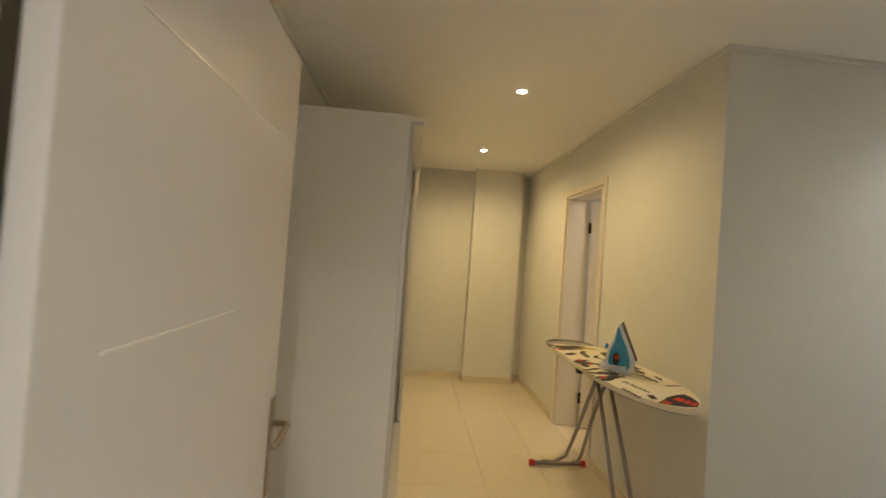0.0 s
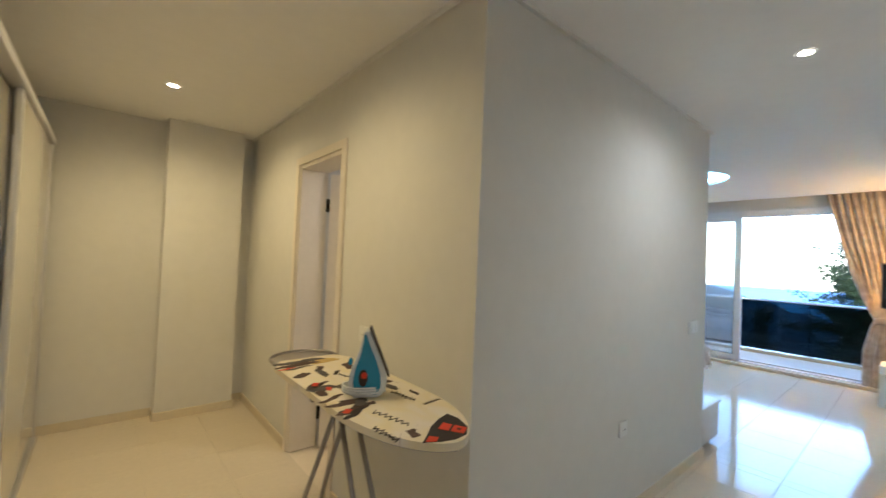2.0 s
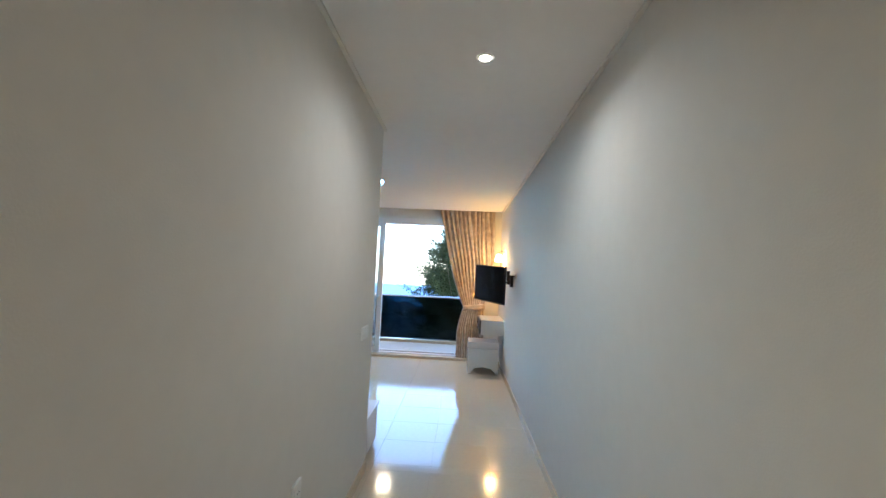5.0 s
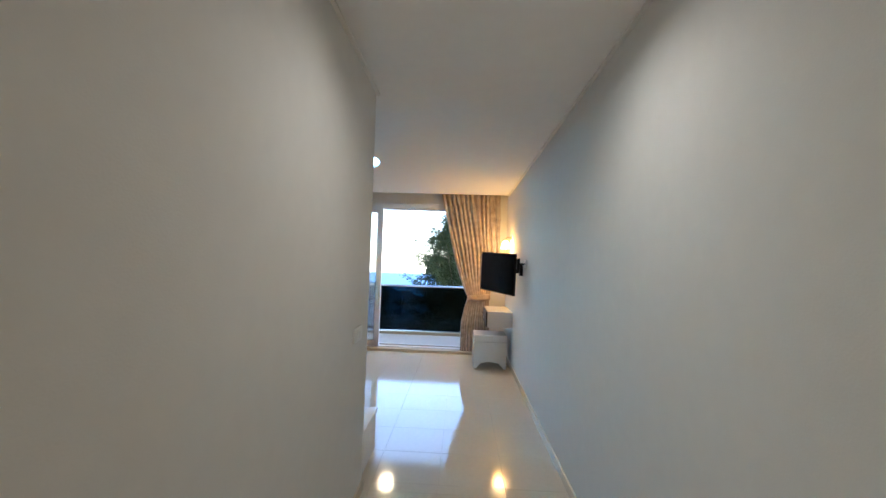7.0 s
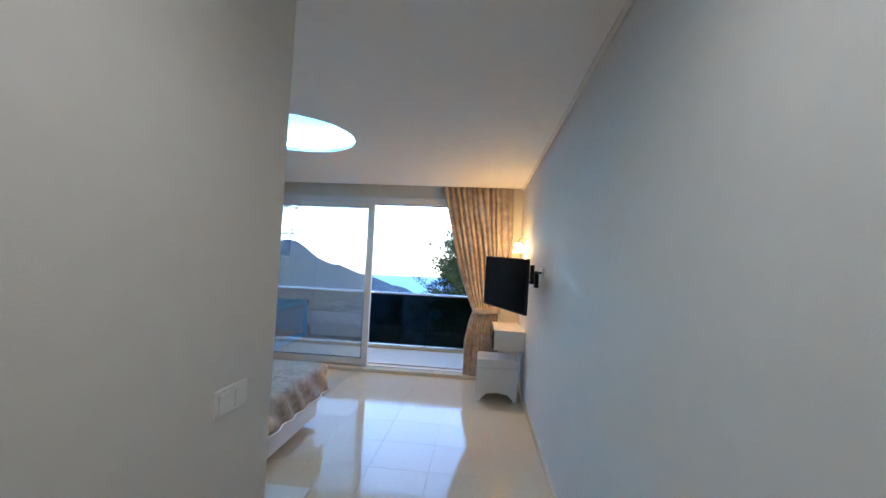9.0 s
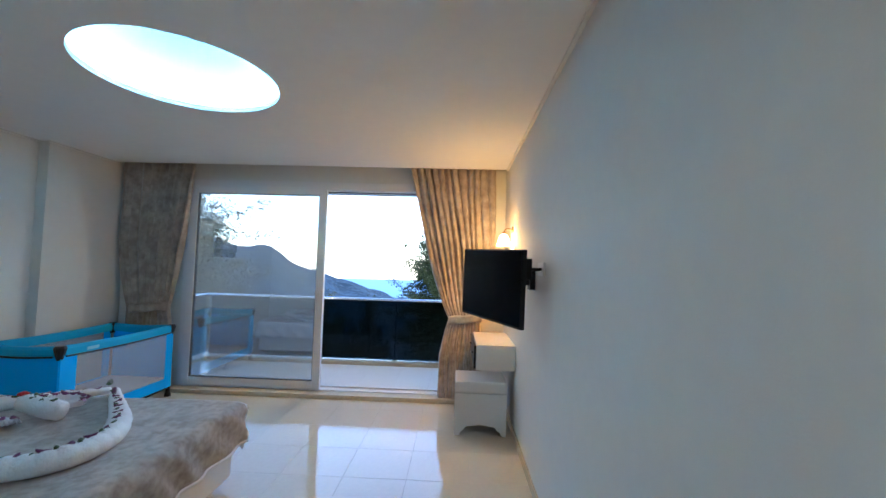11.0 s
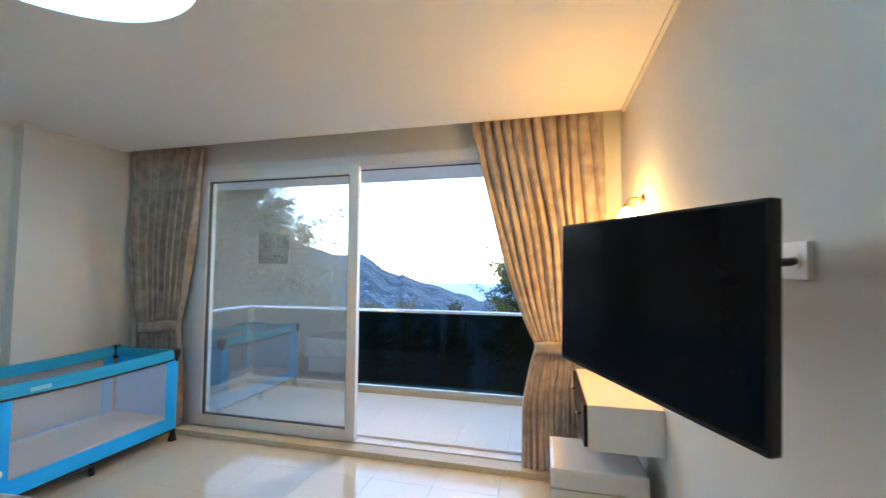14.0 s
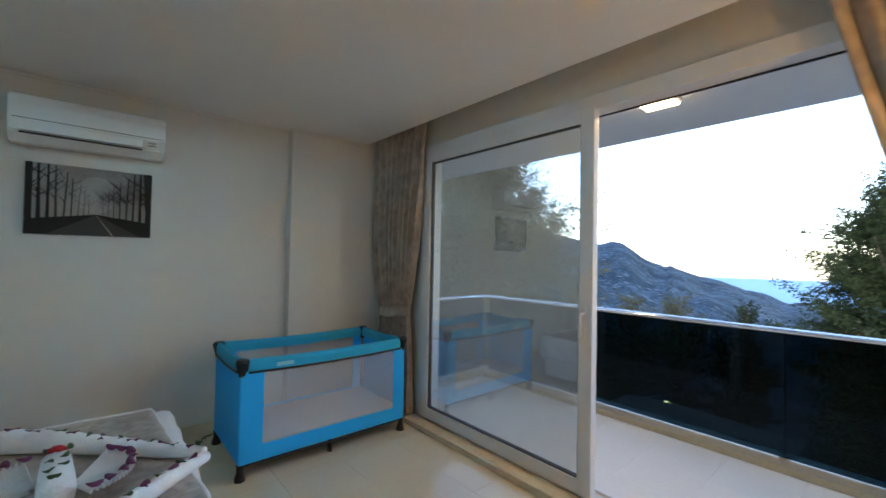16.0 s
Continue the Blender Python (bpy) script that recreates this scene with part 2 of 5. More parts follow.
setting("wall_bedroom_west", M_WALL, [(4.58, 4.70, 1.42, 4.46, 0, CEIL)])
setting("wall_north", M_WALL, [(4.58, 7.76, 4.46, 4.66, 0, CEIL), (7.76, 8.66, 4.36, 4.66, 0, 2.75), (2.384, 4.58, 4.43, 4.63, 0, CEIL)])
setting("wall_east", M_WALL, [(8.66, 8.86, -0.2, 0.42, 0, 2.75), (8.66, 8.86, 3.63, 4.66, 0, 2.75), (8.66, 8.86, 0.42, 3.63, 2.365, 2.75)])
setting("wall_hallway", M_WALL, [(-0.12, 0.0, -2.4, -0.2, 0, CEIL), (2.2, 2.32, -2.4, -0.2, 0, CEIL), (-0.12, 2.32, -2.52, -2.4, 0, CEIL)])


def ceiling_mesh():
    """The ceiling over all rooms, cut out round the lit dish."""
    cx, cy, r = RING
    bm = bmesh.new()
    box(bm, -0.12, 5.7, -0.2, 4.66, CEIL, CEIL + 0.3)
    box(bm, 7.4, 8.5, -0.0, 4.46, CEIL, CEIL + 0.3)
    box(bm, -0.12, 2.32, -2.52, -0.2, CEIL, CEIL + 0.3)
    box(bm, 8.5, 8.66, -0.0, 4.38, 2.73, CEIL + 0.3)
    n = 96
    x0, x1, y0, y1 = 5.7, 7.4, 0.0, 4.46
    ring = [(cx + r * math.cos(2 * math.pi * k / n), cy + r * math.sin(2 * math.pi * k / n)) for k in range(n)]
    edge = []
    for k in range(n):
        c, s = math.cos(2 * math.pi * k / n), math.sin(2 * math.pi * k / n)
        t = min((((x1 if c > 0 else x0) - cx) / c) if abs(c) > 1e-6 else 9e9, (((y1 if s > 0 else y0) - cy) / s) if abs(s) > 1e-6 else 9e9)
        edge.append((cx + c * t, cy + s * t))
    corners = {}
    a = [bm.verts.new((*p, CEIL)) for p in ring]
    b = [bm.verts.new((*p, CEIL)) for p in edge]
    c = [bm.verts.new((*p, CEIL + 0.035)) for p in ring]
    for k in range(n):
        j = (k + 1) % n
        q = [a[k], a[j], b[j]]
        p, o = edge[k], edge[j]
        if abs(p[0] - o[0]) > 1e-4 and abs(p[1] - o[1]) > 1e-4:
            cn = (x1 if max(p[0], o[0]) > cx + 0.5 * r and abs(max(p[0], o[0]) - x1) < 1e-3 else x0, y1 if max(p[1], o[1]) > cy and abs(max(p[1], o[1]) - y1) < 1e-3 else y0)
            q.append(bm.verts.new((*cn, CEIL)))
        q.append(b[k])
        bm.faces.new(q)
        bm.faces.new((a[j], a[k], c[k], c[j]))
    return part("ceiling", bm, M_CEIL, kind="structure")


ceiling_mesh()
setting("ceiling_slab", M_CEIL, [(5.7, 7.4, 0.0, 4.46, CEIL + 0.26, CEIL + 0.3)])
bm = bmesh.new()
cx, cy, r = RING
lathe(bm, [(r, CEIL + 0.035), (r + 0.07, CEIL + 0.036), (r + 0.09, CEIL + 0.10), (r + 0.02, CEIL + 0.17), (r - 0.12, CEIL + 0.215), (r - 0.3, CEIL + 0.235), (0.01, CEIL + 0.24)], cx, cy, 96)
part("ceiling_dish", bm, M_CEIL, kind="structure", smooth=True)
bm = bmesh.new()
tube(bm, [(cx + (r + 0.045) * math.cos(2 * math.pi * k / 64), cy + (r + 0.045) * math.sin(2 * math.pi * k / 64), CEIL + 0.062) for k in range(65)], 0.012, 8)
strip = thing("light_strip", "cool white lamp strip round the round ceiling recess", "ceiling light", (cx, cy, CEIL + 0.05))
part("strip", bm, M_STRIP, strip)

setting("floor", M_GROUT, [(-0.12, 8.66, -0.2, 4.66, -0.12, -0.004), (-0.12, 2.32, -2.52, -0.2, -0.12, -0.004)])
setting("terrace_floor", M_GROUTOUT, [(8.66, 10.3, -2.0, 5.2, -0.3, -0.004)])
setting("terrace_ceiling", M_CEIL, [(8.86, 10.08, -2.0, 5.2, 2.47, 2.8)])
M_KERB = material("tan_marble", (0.44, 0.35, 0.22), 0.22, var=0.15, scale=10)
setting("terrace_kerb", M_KERB, [(10.0, 10.28, -2.0, 4.36, 0.0, 0.05), (8.86, 10.0, 4.14, 4.36, 0.0, 0.05)], bevel=0.006)
setting("door_threshold", M_CREAM, [(8.50, 8.63, 0.40, 3.66, 0, 0.045)], bevel=0.006)
setting("outer_wall", M_WALL, [(8.86, 9.0, -2.0, -0.2, -0.3, 2.8), (8.86, 9.0, 4.66, 5.2, -0.3, 2.8)])

SK = 0.07
setting("baseboard", M_SKIRT, [
    (1.475, 8.5, 0, 0.012, 0, SK), (2.184, 4.70, 1.293, 1.305, 0, SK), (2.172, 2.184, 1.293, 2.42, 0, SK), (2.172, 2.184, 3.21, 4.43, 0, SK),
    (2.06, 2.172, 4.418, 4.43, 0, SK), (2.06, 2.072, 4.258, 4.418, 0, SK), (1.468, 2.06, 4.258, 4.27, 0, SK), (1.468, 1.48, 4.27, 4.43, 0, SK),
    (0.08, 1.468, 4.418, 4.43, 0, SK), (0.08, 0.092, 0.02, 1.75, 0, SK), (4.70, 4.712, 1.293, 4.46, 0, SK), (4.712, 7.76, 4.448, 4.46, 0, SK),
    (7.748, 8.66, 4.348, 4.36, 0, SK)], bevel=0.003)
CR = CEIL - 0.017
setting("trim", M_TRIM, [
    (0.08, 8.5, 0, 0.022, CR, CEIL), (2.162, 4.72, 1.283, 1.305, CR, CEIL), (2.162, 2.184, 1.305, 4.43, CR, CEIL), (0.08, 0.102, 0.022, 4.43, CR, CEIL),
    (4.70, 4.722, 1.305, 4.46, CR, CEIL), (4.722, 7.76, 4.438, 4.46, CR, CEIL), (7.738, 8.5, 4.338, 4.36, CR, CEIL)], bevel=0.004)


# ---- doors ----
def door_frame(name, opening, axis, lo, hi, top, thick, face, label):
    """Lining and architrave round an opening. axis: the wall's direction; face: where the wall's two sides lie."""
    t, w = thick, 0.055
    bits = [(lo - 0.0, lo + t, *face, 0, top), (hi - t, hi, *face, 0, top), (lo + t, hi - t, *face, top - t, top)]
    for side, out in ((face[0], -0.014), (face[1], 0.014)):
        a, b = sorted((side, side + out))
        bits += [(lo - w + 0.01, lo + 0.01, a, b, 0, top + w - 0.01), (hi - 0.01, hi + w - 0.01, a, b, 0, top + w - 0.01), (lo + 0.01, hi - 0.01, a, b, top - 0.01, top + w - 0.01)]
    if axis == "y":
        bits = [(c, d, a, b, e, f) for a, b, c, d, e, f in bits]
    return boxes(name, M_FRAME, None, bits, bevel=0.003, kind="structure")


door_frame("door_frame_1", None, "x", 0.31, 1.43, 2.09, 0.04, (-0.2, 0.0), "")
door_frame("door_frame_2", None, "y", 2.46, 3.17, 2.08, 0.035, (2.184, 2.384), "")


def hinge(parent, x, y, z):
    bm = bmesh.new()
    tube(bm, [(x, y, z - 0.05), (x, y, z + 0.05)], 0.009, 10)
    box(bm, x - 0.014, x + 0.014, y - 0.003, y + 0.003, z - 0.045, z + 0.045)
    part("hinge", bm, M_DARK, parent)


d1 = thing("entrance_door", "white lacquered door standing open with a long steel handle plate", "door", (0.39, 0.0, 0))
bm = bmesh.new()
box(bm, 0.0, 0.86, -0.04, 0.0, 0.008, 2.03, 0.003)
moved(bm, pose(0.3525, 0.018, 0, 0, 0, 90.4))
part("leaf", bm, M_DOOR, d1)
bm = bmesh.new()
for z, a, b in ((1.275, 0.1, 0.55), (0.45, 0.1, 0.70), (1.75, 0.1, 0.70)):
    box(bm, a, b, -0.0415, -0.0385, z, z + 0.006, 0.0008)
moved(bm, pose(0.3525, 0.018, 0, 0, 0, 90.4))
part("moulding", bm, M_WHITE, d1)
bm = bmesh.new()
box(bm, 0.818, 0.850, -0.048, -0.040, 0.665, 0.965, 0.003)
moved(bm, pose(0.3525, 0.018, 0, 0, 0, 90.4))
part("handle_plate", bm, M_HANDLE, d1)
bm = bmesh.new()
tube(bm, [(0.834, -0.045, 0.885), (0.834, -0.082, 0.885), (0.826, -0.094, 0.884), (0.74, -0.092, 0.872), (0.715, -0.086, 0.868)], 0.009, 10)
moved(bm, pose(0.3525, 0.018, 0, 0, 0, 90.4))
part("lever", bm, M_HANDLE, d1, smooth=True)

d2 = thing("bathroom_door", "white bathroom door opened inwards on dark hinges", "door", (2.40, 3.12, 0))
bm = bmesh.new()
box(bm, 0.012, 0.63, -0.04, 0.0, 0.008, 2.03, 0.003)
moved(bm, pose(2.395, 3.125, 0, 0, 0, -30))
part("leaf", bm, M_FRAME, d2)
for z in (0.25, 1.80):
    hinge(d2, 2.392, 3.128, z)
bm = bmesh.new()
tube(bm, [(0.57, -0.04, 1.0), (0.57, -0.08, 1.0), (0.47, -0.085, 1.0)], 0.009)
moved(bm, pose(2.395, 3.125, 0, 0, 0, -30))
part("lever", bm, M_CHROME, d2, smooth=True)


# ---- terrace window ----
setting("window_frame_1", M_PVC, [
    (8.63, 8.75, 3.56, 3.62, 0.0, 2.362), (8.63, 8.75, 0.42, 0.48, 0.0, 2.362), (8.63, 8.75, 0.48, 3.56, 2.270, 2.362), (8.63, 8.75, 0.48, 3.56, 0.0, 0.055),
    (8.72, 8.74, 0.48, 3.56, 0.055, 0.075)], bevel=0.004)
setting("window_trim", M_RUBBER, [(8.734, 8.746, 0.48, 3.56, 2.261, 2.2685)])


def sliding_panel():
    p = thing("sliding_door", "white plastic sliding glass door slid half across the terrace opening", "door", (8.66, 2.8, 0.05))
    y0, y1, z0, z1, w = 2.005, 3.565, 0.060, 2.292, 0.085
    boxes("stile", M_PVC, p, [(8.612, 8.667, y0, y0 + w, z0, z1)], 0.005)
    boxes("stile", M_PVC, p, [(8.612, 8.667, y1 - w, y1, z0, z1)], 0.005)
    boxes("rail", M_PVC, p, [(8.614, 8.665, y0 + w, y1 - w, z1 - w, z1)], 0.005)
    boxes("rail", M_PVC, p, [(8.614, 8.665, y0 + w, y1 - w, z0, z0 + w)], 0.005)
    g = 0.006
    boxes("gasket", M_RUBBER, p, [(8.622, 8.657, y0 + w, y0 + w + g, z0 + w, z1 - w), (8.622, 8.657, y1 - w - g, y1 - w, z0 + w, z1 - w),
                                  (8.622, 8.657, y0 + w + g, y1 - w - g, z0 + w, z0 + w + g), (8.622, 8.657, y0 + w + g, y1 - w - g, z1 - w - g, z1 - w)])
    pane = boxes("pane", G_PANE, p, [(8.638, 8.642, y0 + w + g, y1 - w - g, z0 + w + g, z1 - w - g)])
    pane.visible_shadow = False
    boxes("handle_plate", M_WHITE, p, [(8.602, 8.612, y0 + 0.035, y0 + 0.065, 0.92, 1.14)], 0.003)
    bm = bmesh.new()
    tube(bm, [(8.602, y0 + 0.05, 1.10), (8.572, y0 + 0.05, 1.10), (8.567, y0 + 0.05, 1.09), (8.567, y0 + 0.05, 0.97)], 0.008)
    part("handle", bm, M_WHITE, p, smooth=True)


sliding_panel()


# ---- terrace ----
M_DARKSTEEL = material("dull_steel", (0.16, 0.16, 0.17), 0.35, 1.0, var=0.05)


def terrace_rail():
    r = thing("terrace_rail", "terrace railing of dark tinted glass with a steel top rail", "railing", (10.15, 1.2, 0.05))
    bm = bmesh.new()
    tube(bm, [(10.15, -2.0, 0.935), (10.15, 4.23, 0.935), (10.13, 4.25, 0.935), (8.87, 4.25, 0.935)], 0.022, 12)
    part("top_rail", bm, M_CHROME, r, smooth=True)
    ys = [-1.9, -0.05, 1.41, 2.9, 4.2]
    for y in ys:
        bm = bmesh.new()
        tube(bm, [(10.19, y, 0.05), (10.19, y, 0.90), (10.17, y, 0.925)], 0.007, 10)
        tube(bm, [(10.19, y, 0.05), (10.19, y, 0.062)], 0.035, 14)
        part("post", bm, M_DARKSTEEL, r, smooth=False)
    for a, b in zip(ys, ys[1:]):
        boxes("glass_panel", G_RAIL, r, [(10.150, 10.158, a + 0.0008, b - 0.0008, 0.055, 0.915)])
    boxes("glass_panel", G_RAIL, r, [(8.9, 10.1, 4.262, 4.27, 0.07, 0.915)])


terrace_rail()
tl = thing("terrace_ceiling_light", "square warm lamp lit on the terrace ceiling", "ceiling light", (9.24, 1.91, 2.47))
boxes("housing", M_CREAM, tl, [(9.13, 9.35, 1.80, 2.02, 2.45, 2.47)], 0.004)
boxes("diffuser", M_PANEL, tl, [(9.14, 9.34, 1.81, 2.01, 2.434, 2.45)], 0.004)


# ---- ceiling downlights ----
def downlight(x, y):
    t = thing("downlight", "small round recessed ceiling spotlight, lit", "ceiling light", (x, y, CEIL), "ceiling spotlights")
    bm = bmesh.new()
    lathe(bm, [(0.027, CEIL - 0.002), (0.038, CEIL - 0.006), (0.044, CEIL - 0.001)], x, y, 32)
    part("rim", bm, M_WHITE, t, smooth=True)
    bm = bmesh.new()
    lathe(bm, [(0.027, CEIL - 0.003), (0.015, CEIL - 0.0035), (0.001, CEIL - 0.004)], x, y, 24)
    part("bulb", bm, M_BULB, t).visible_shadow = False


for dx, dy, col, power in DOWNLIGHTS:
    downlight(dx, dy)


# ---- wardrobe ----
def wardrobe():
    w = thing("wardrobe", "tall white sliding-door wardrobe with glossy cream doors and aluminium edges", "wardrobe", (0.4, 3.1, 0))
    boxes("side_panel", M_WARD, w, [(0.105, 0.722, 1.76, 1.78, 0, 2.20)], 0.002)
    boxes("side_panel", M_WARD, w, [(0.115, 0.70, 4.36, 4.38, 0, 2.20)], 0.002)
    # Black panel along the back draws the shade of the gap at the wall.
    boxes("gap_shade_panel", M_DARK, w, [(0.091, 0.104, 1.755, 4.375, 0.0, 2.195)])
    boxes("top_panel", M_WARD, w, [(0.115, 0.80, 1.785, 4.355, 2.18, 2.20)], 0.002)
    boxes("bottom_panel", M_WARD, w, [(0.115, 0.70, 1.785, 4.355, 0.04, 0.06)], 0.002)
    boxes("track", M_ALU, w, [(0.70, 0.80, 1.785, 4.355, 2.155, 2.178)], 0.002)
    boxes("track", M_ALU, w, [(0.70, 0.80, 1.785, 4.355, 0.0, 0.03)], 0.002)
    for x, y0, y1 in ((0.735, 1.765, 3.02), (0.775, 2.96, 4.35)):
        d = boxes("door", M_GLOSS, w, [(x - 0.006, x + 0.006, y0 + 0.03, y1 - 0.03, 0.045, 2.145)], 0.001)
        for a in (y0, y1 - 0.03):
            boxes("edge_profile", M_ALU, d, [(x - 0.014, x + 0.014, a, a + 0.03, 0.035, 2.153)], 0.004, label="aluminium grip edge")


wardrobe()


# ---- ironing board and iron ----
def ironing_cover():
    m = material("printed_cotton_cover", (0.72, 0.68, 0.60), 0.85, var=0.03, bump=0.3, bscale=300)
    n, l = m.node_tree.nodes, m.node_tree.links
    p = n["Principled BSDF"]
    co, mp, t, r = n.new("ShaderNodeTexCoord"), n.new("ShaderNodeMapping"), n.new("ShaderNodeTexNoise"), n.new("ShaderNodeValToRGB")
    mp.inputs["Scale"].default_value = (11, 6, 1)
    mp.inputs["Location"].default_value = (3.7, 8.2, 0)
    t.inputs["Scale"].default_value, t.inputs["Detail"].default_value, t.inputs["Distortion"].default_value = 1.0, 5, 0.9
    l.new(co.outputs["Object"], mp.inputs["Vector"]), l.new(mp.outputs[0], t.inputs["Vector"])
    r.color_ramp.interpolation = "LINEAR"
    e = r.color_ramp.elements
    e[0].position, e[0].color = 0.26, (0.10, 0.06, 0.045, 1)
    e[1].position, e[1].color = 0.32, (0.74, 0.69, 0.60, 1)
    e.new(0.29).color = (0.22, 0.14, 0.11, 1)
    e.new(0.70).color = (0.72, 0.64, 0.42, 1)
    l.new(t.outputs["Fac"], r.inputs[0]), l.new(r.outputs[0], p.inputs["Base Color"])
    return m


M_COVER = ironing_cover()
M_RED = material("red_print", (0.62, 0.05, 0.015), 0.8)
M_BLACKPRINT = material("black_print", (0.03, 0.022, 0.02), 0.85)
M_REDCAP = material("red_plastic", (0.45, 0.015, 0.02), 0.4)
M_STEEL = material("grey_painted_steel", (0.30, 0.28, 0.27), 0.35, 0.6, var=0.05)
BX, BTIP, BEND, BZ = 1.935, 1.10, 2.25, 0.903


def board_outline(inset=0.0, n=26):
    """Half widths along the board, from its rounded point to its square end."""
    pts = []
    for i in range(n + 1):
        u = i / n
        s = u ** 2.2
        y = BTIP + inset + (BEND - BTIP - 2 * inset) * s
        w = 0.196 * (1 - (1 - min(1, s / 0.36)) ** 2.0) ** 0.55
        w *= 1 - 0.25 * max(0, (s - 0.93) / 0.07) ** 2
        pts.append((max(w - inset, 0.001), y))
    return [(BX + w, y) for w, y in pts] + [(BX - w, y) for w, y in reversed(pts)]


def ironing_board():
    t = thing("ironing_board", "ironing board with black and red printed white cover on steel legs", "ironing board", (BX, 1.7, 0))
    bm = bmesh.new()
    outline_prism(bm, board_outline(), BZ - 0.024, BZ, 0.008)
    part("cover", bm, M_COVER, t)
    bm = bmesh.new()
    outline_prism(bm, board_outline(0.012), BZ - 0.034, BZ - 0.025)
    part("board_plate", bm, M_STEEL, t)
    M_PRINTBROWN = material("brown_print", (0.075, 0.045, 0.035), 0.85, var=0.4, scale=60)
    M_PRINTGREY = material("grey_print", (0.085, 0.075, 0.07), 0.85, var=0.4, scale=60)
    M_PRINTYELLOW = material("ochre_print", (0.52, 0.38, 0.12), 0.85, var=0.3, scale=60)

    def flat(name, mat, pts, z):
        b = bmesh.new()
        outline_prism(b, [(BX + px, BTIP + py) for px, py in pts], BZ - 0.001, BZ + z)
        part(name, b, mat, t)
    flat("print_patch", M_BLACKPRINT, [(-0.095, 0.055), (-0.055, 0.085), (-0.01, 0.125), (0.05, 0.16), (0.105, 0.178), (0.112, 0.13), (0.09, 0.06), (0.05, 0.022), (0.0, 0.016), (-0.05, 0.03)], 0.0014)
    flat("print_square", M_RED, [(0.0, 0.10), (0.045, 0.128), (0.058, 0.098), (0.018, 0.072)], 0.0024)
    flat("print_square", M_RED, [(0.022, 0.066), (0.062, 0.092), (0.082, 0.055), (0.045, 0.030)], 0.0024)
    flat("print_square", M_RED, [(-0.085, 0.052), (-0.055, 0.076), (-0.035, 0.052), (-0.06, 0.036)], 0.0024)
    flat("print_square", M_BLACKPRINT, [(0.045, 0.064), (0.056, 0.070), (0.062, 0.058), (0.051, 0.052)], 0.0030)

    def figure(mat, cx, cy, length, width, ang, seed, z):
        r = random.Random(seed)
        ca, sa = math.cos(radians(ang)), math.sin(radians(ang))
        pts = []
        for i in range(22):
            a = 2 * math.pi * i / 22
            q = r.uniform(0.55, 1.25)
            x, y = length / 2 * math.cos(a) * (0.8 + 0.2 * q), width / 2 * math.sin(a) * q + 0.006 * math.sin(3 * math.cos(a))
            pts.append((cx + x * ca - y * sa, cy + x * sa + y * ca))
        flat("print_figure", mat, pts, z)
    for k, (mat, cx, cy, length, width, ang) in enumerate((
            (M_PRINTBROWN, -0.125, 0.395, 0.15, 0.030, 12), (M_RED, -0.165, 0.385, 0.035, 0.018, 10), (M_PRINTBROWN, -0.135, 0.455, 0.13, 0.022, -8), (M_PRINTGREY, -0.09, 0.43, 0.06, 0.03, 30),
            (M_PRINTBROWN, -0.155, 0.53, 0.10, 0.018, 18), (M_PRINTGREY, -0.14, 0.66, 0.10, 0.045, -10), (M_PRINTBROWN, -0.165, 0.69, 0.07, 0.022, 35), (M_RED, -0.145, 0.71, 0.035, 0.02, 20),
            (M_PRINTGREY, -0.05, 0.62, 0.07, 0.045, 70), (M_PRINTBROWN, -0.045, 0.59, 0.05, 0.018, 15), (M_PRINTBROWN, -0.095, 1.03, 0.18, 0.030, 4), (M_PRINTGREY, -0.10, 1.075, 0.16, 0.022, -4),
            (M_PRINTYELLOW, 0.03, 1.035, 0.15, 0.045, 3), (M_PRINTGREY, -0.05, 0.86, 0.12, 0.022, 78), (M_PRINTBROWN, -0.03, 0.93, 0.05, 0.02, 40), (M_PRINTGREY, 0.11, 0.66, 0.05, 0.10, 5),
            (M_PRINTBROWN, 0.10, 0.90, 0.10, 0.03, 60), (M_PRINTBROWN, -0.14, 0.86, 0.08, 0.025, 20), (M_PRINTGREY, 0.10, 0.52, 0.03, 0.05, 10),
            (M_BLACKPRINT, -0.15, 0.36, 0.10, 0.016, 25), (M_BLACKPRINT, -0.10, 0.47, 0.09, 0.014, -20), (M_PRINTBROWN, -0.165, 0.60, 0.05, 0.03, 60), (M_BLACKPRINT, -0.13, 0.70, 0.09, 0.014, 25),
            (M_RED, -0.12, 0.635, 0.03, 0.015, 40), (M_BLACKPRINT, -0.11, 0.98, 0.12, 0.012, 8), (M_RED, -0.16, 0.99, 0.07, 0.010, 6), (M_PRINTGREY, 0.0, 1.09, 0.10, 0.03, -8),
            (M_BLACKPRINT, 0.0, 0.82, 0.06, 0.012, 40), (M_PRINTBROWN, 0.13, 0.60, 0.04, 0.02, 70), (M_BLACKPRINT, 0.14, 0.42, 0.06, 0.010, 75), (M_PRINTBROWN, -0.08, 0.12, 0.05, 0.02, 50))):
        figure(mat, cx, cy, length * 1.2, width * 1.75, ang, 40 + k, 0.0012 + 0.0004 * (k % 4))
    for k, (dx, dy, ang, size) in enumerate(((-0.075, 0.257, -75, 1.5), (-0.150, 0.165, -85, 1.1), (0.08, 0.41, -80, 1.2), (0.135, 0.30, 8, 0.75), (0.02, 0.74, -70, 1.1), (0.12, 0.78, 70, 0.9))):
        r = random.Random(70 + k)
        b = bmesh.new()
        ca, sa = math.cos(radians(ang)), math.sin(radians(ang))
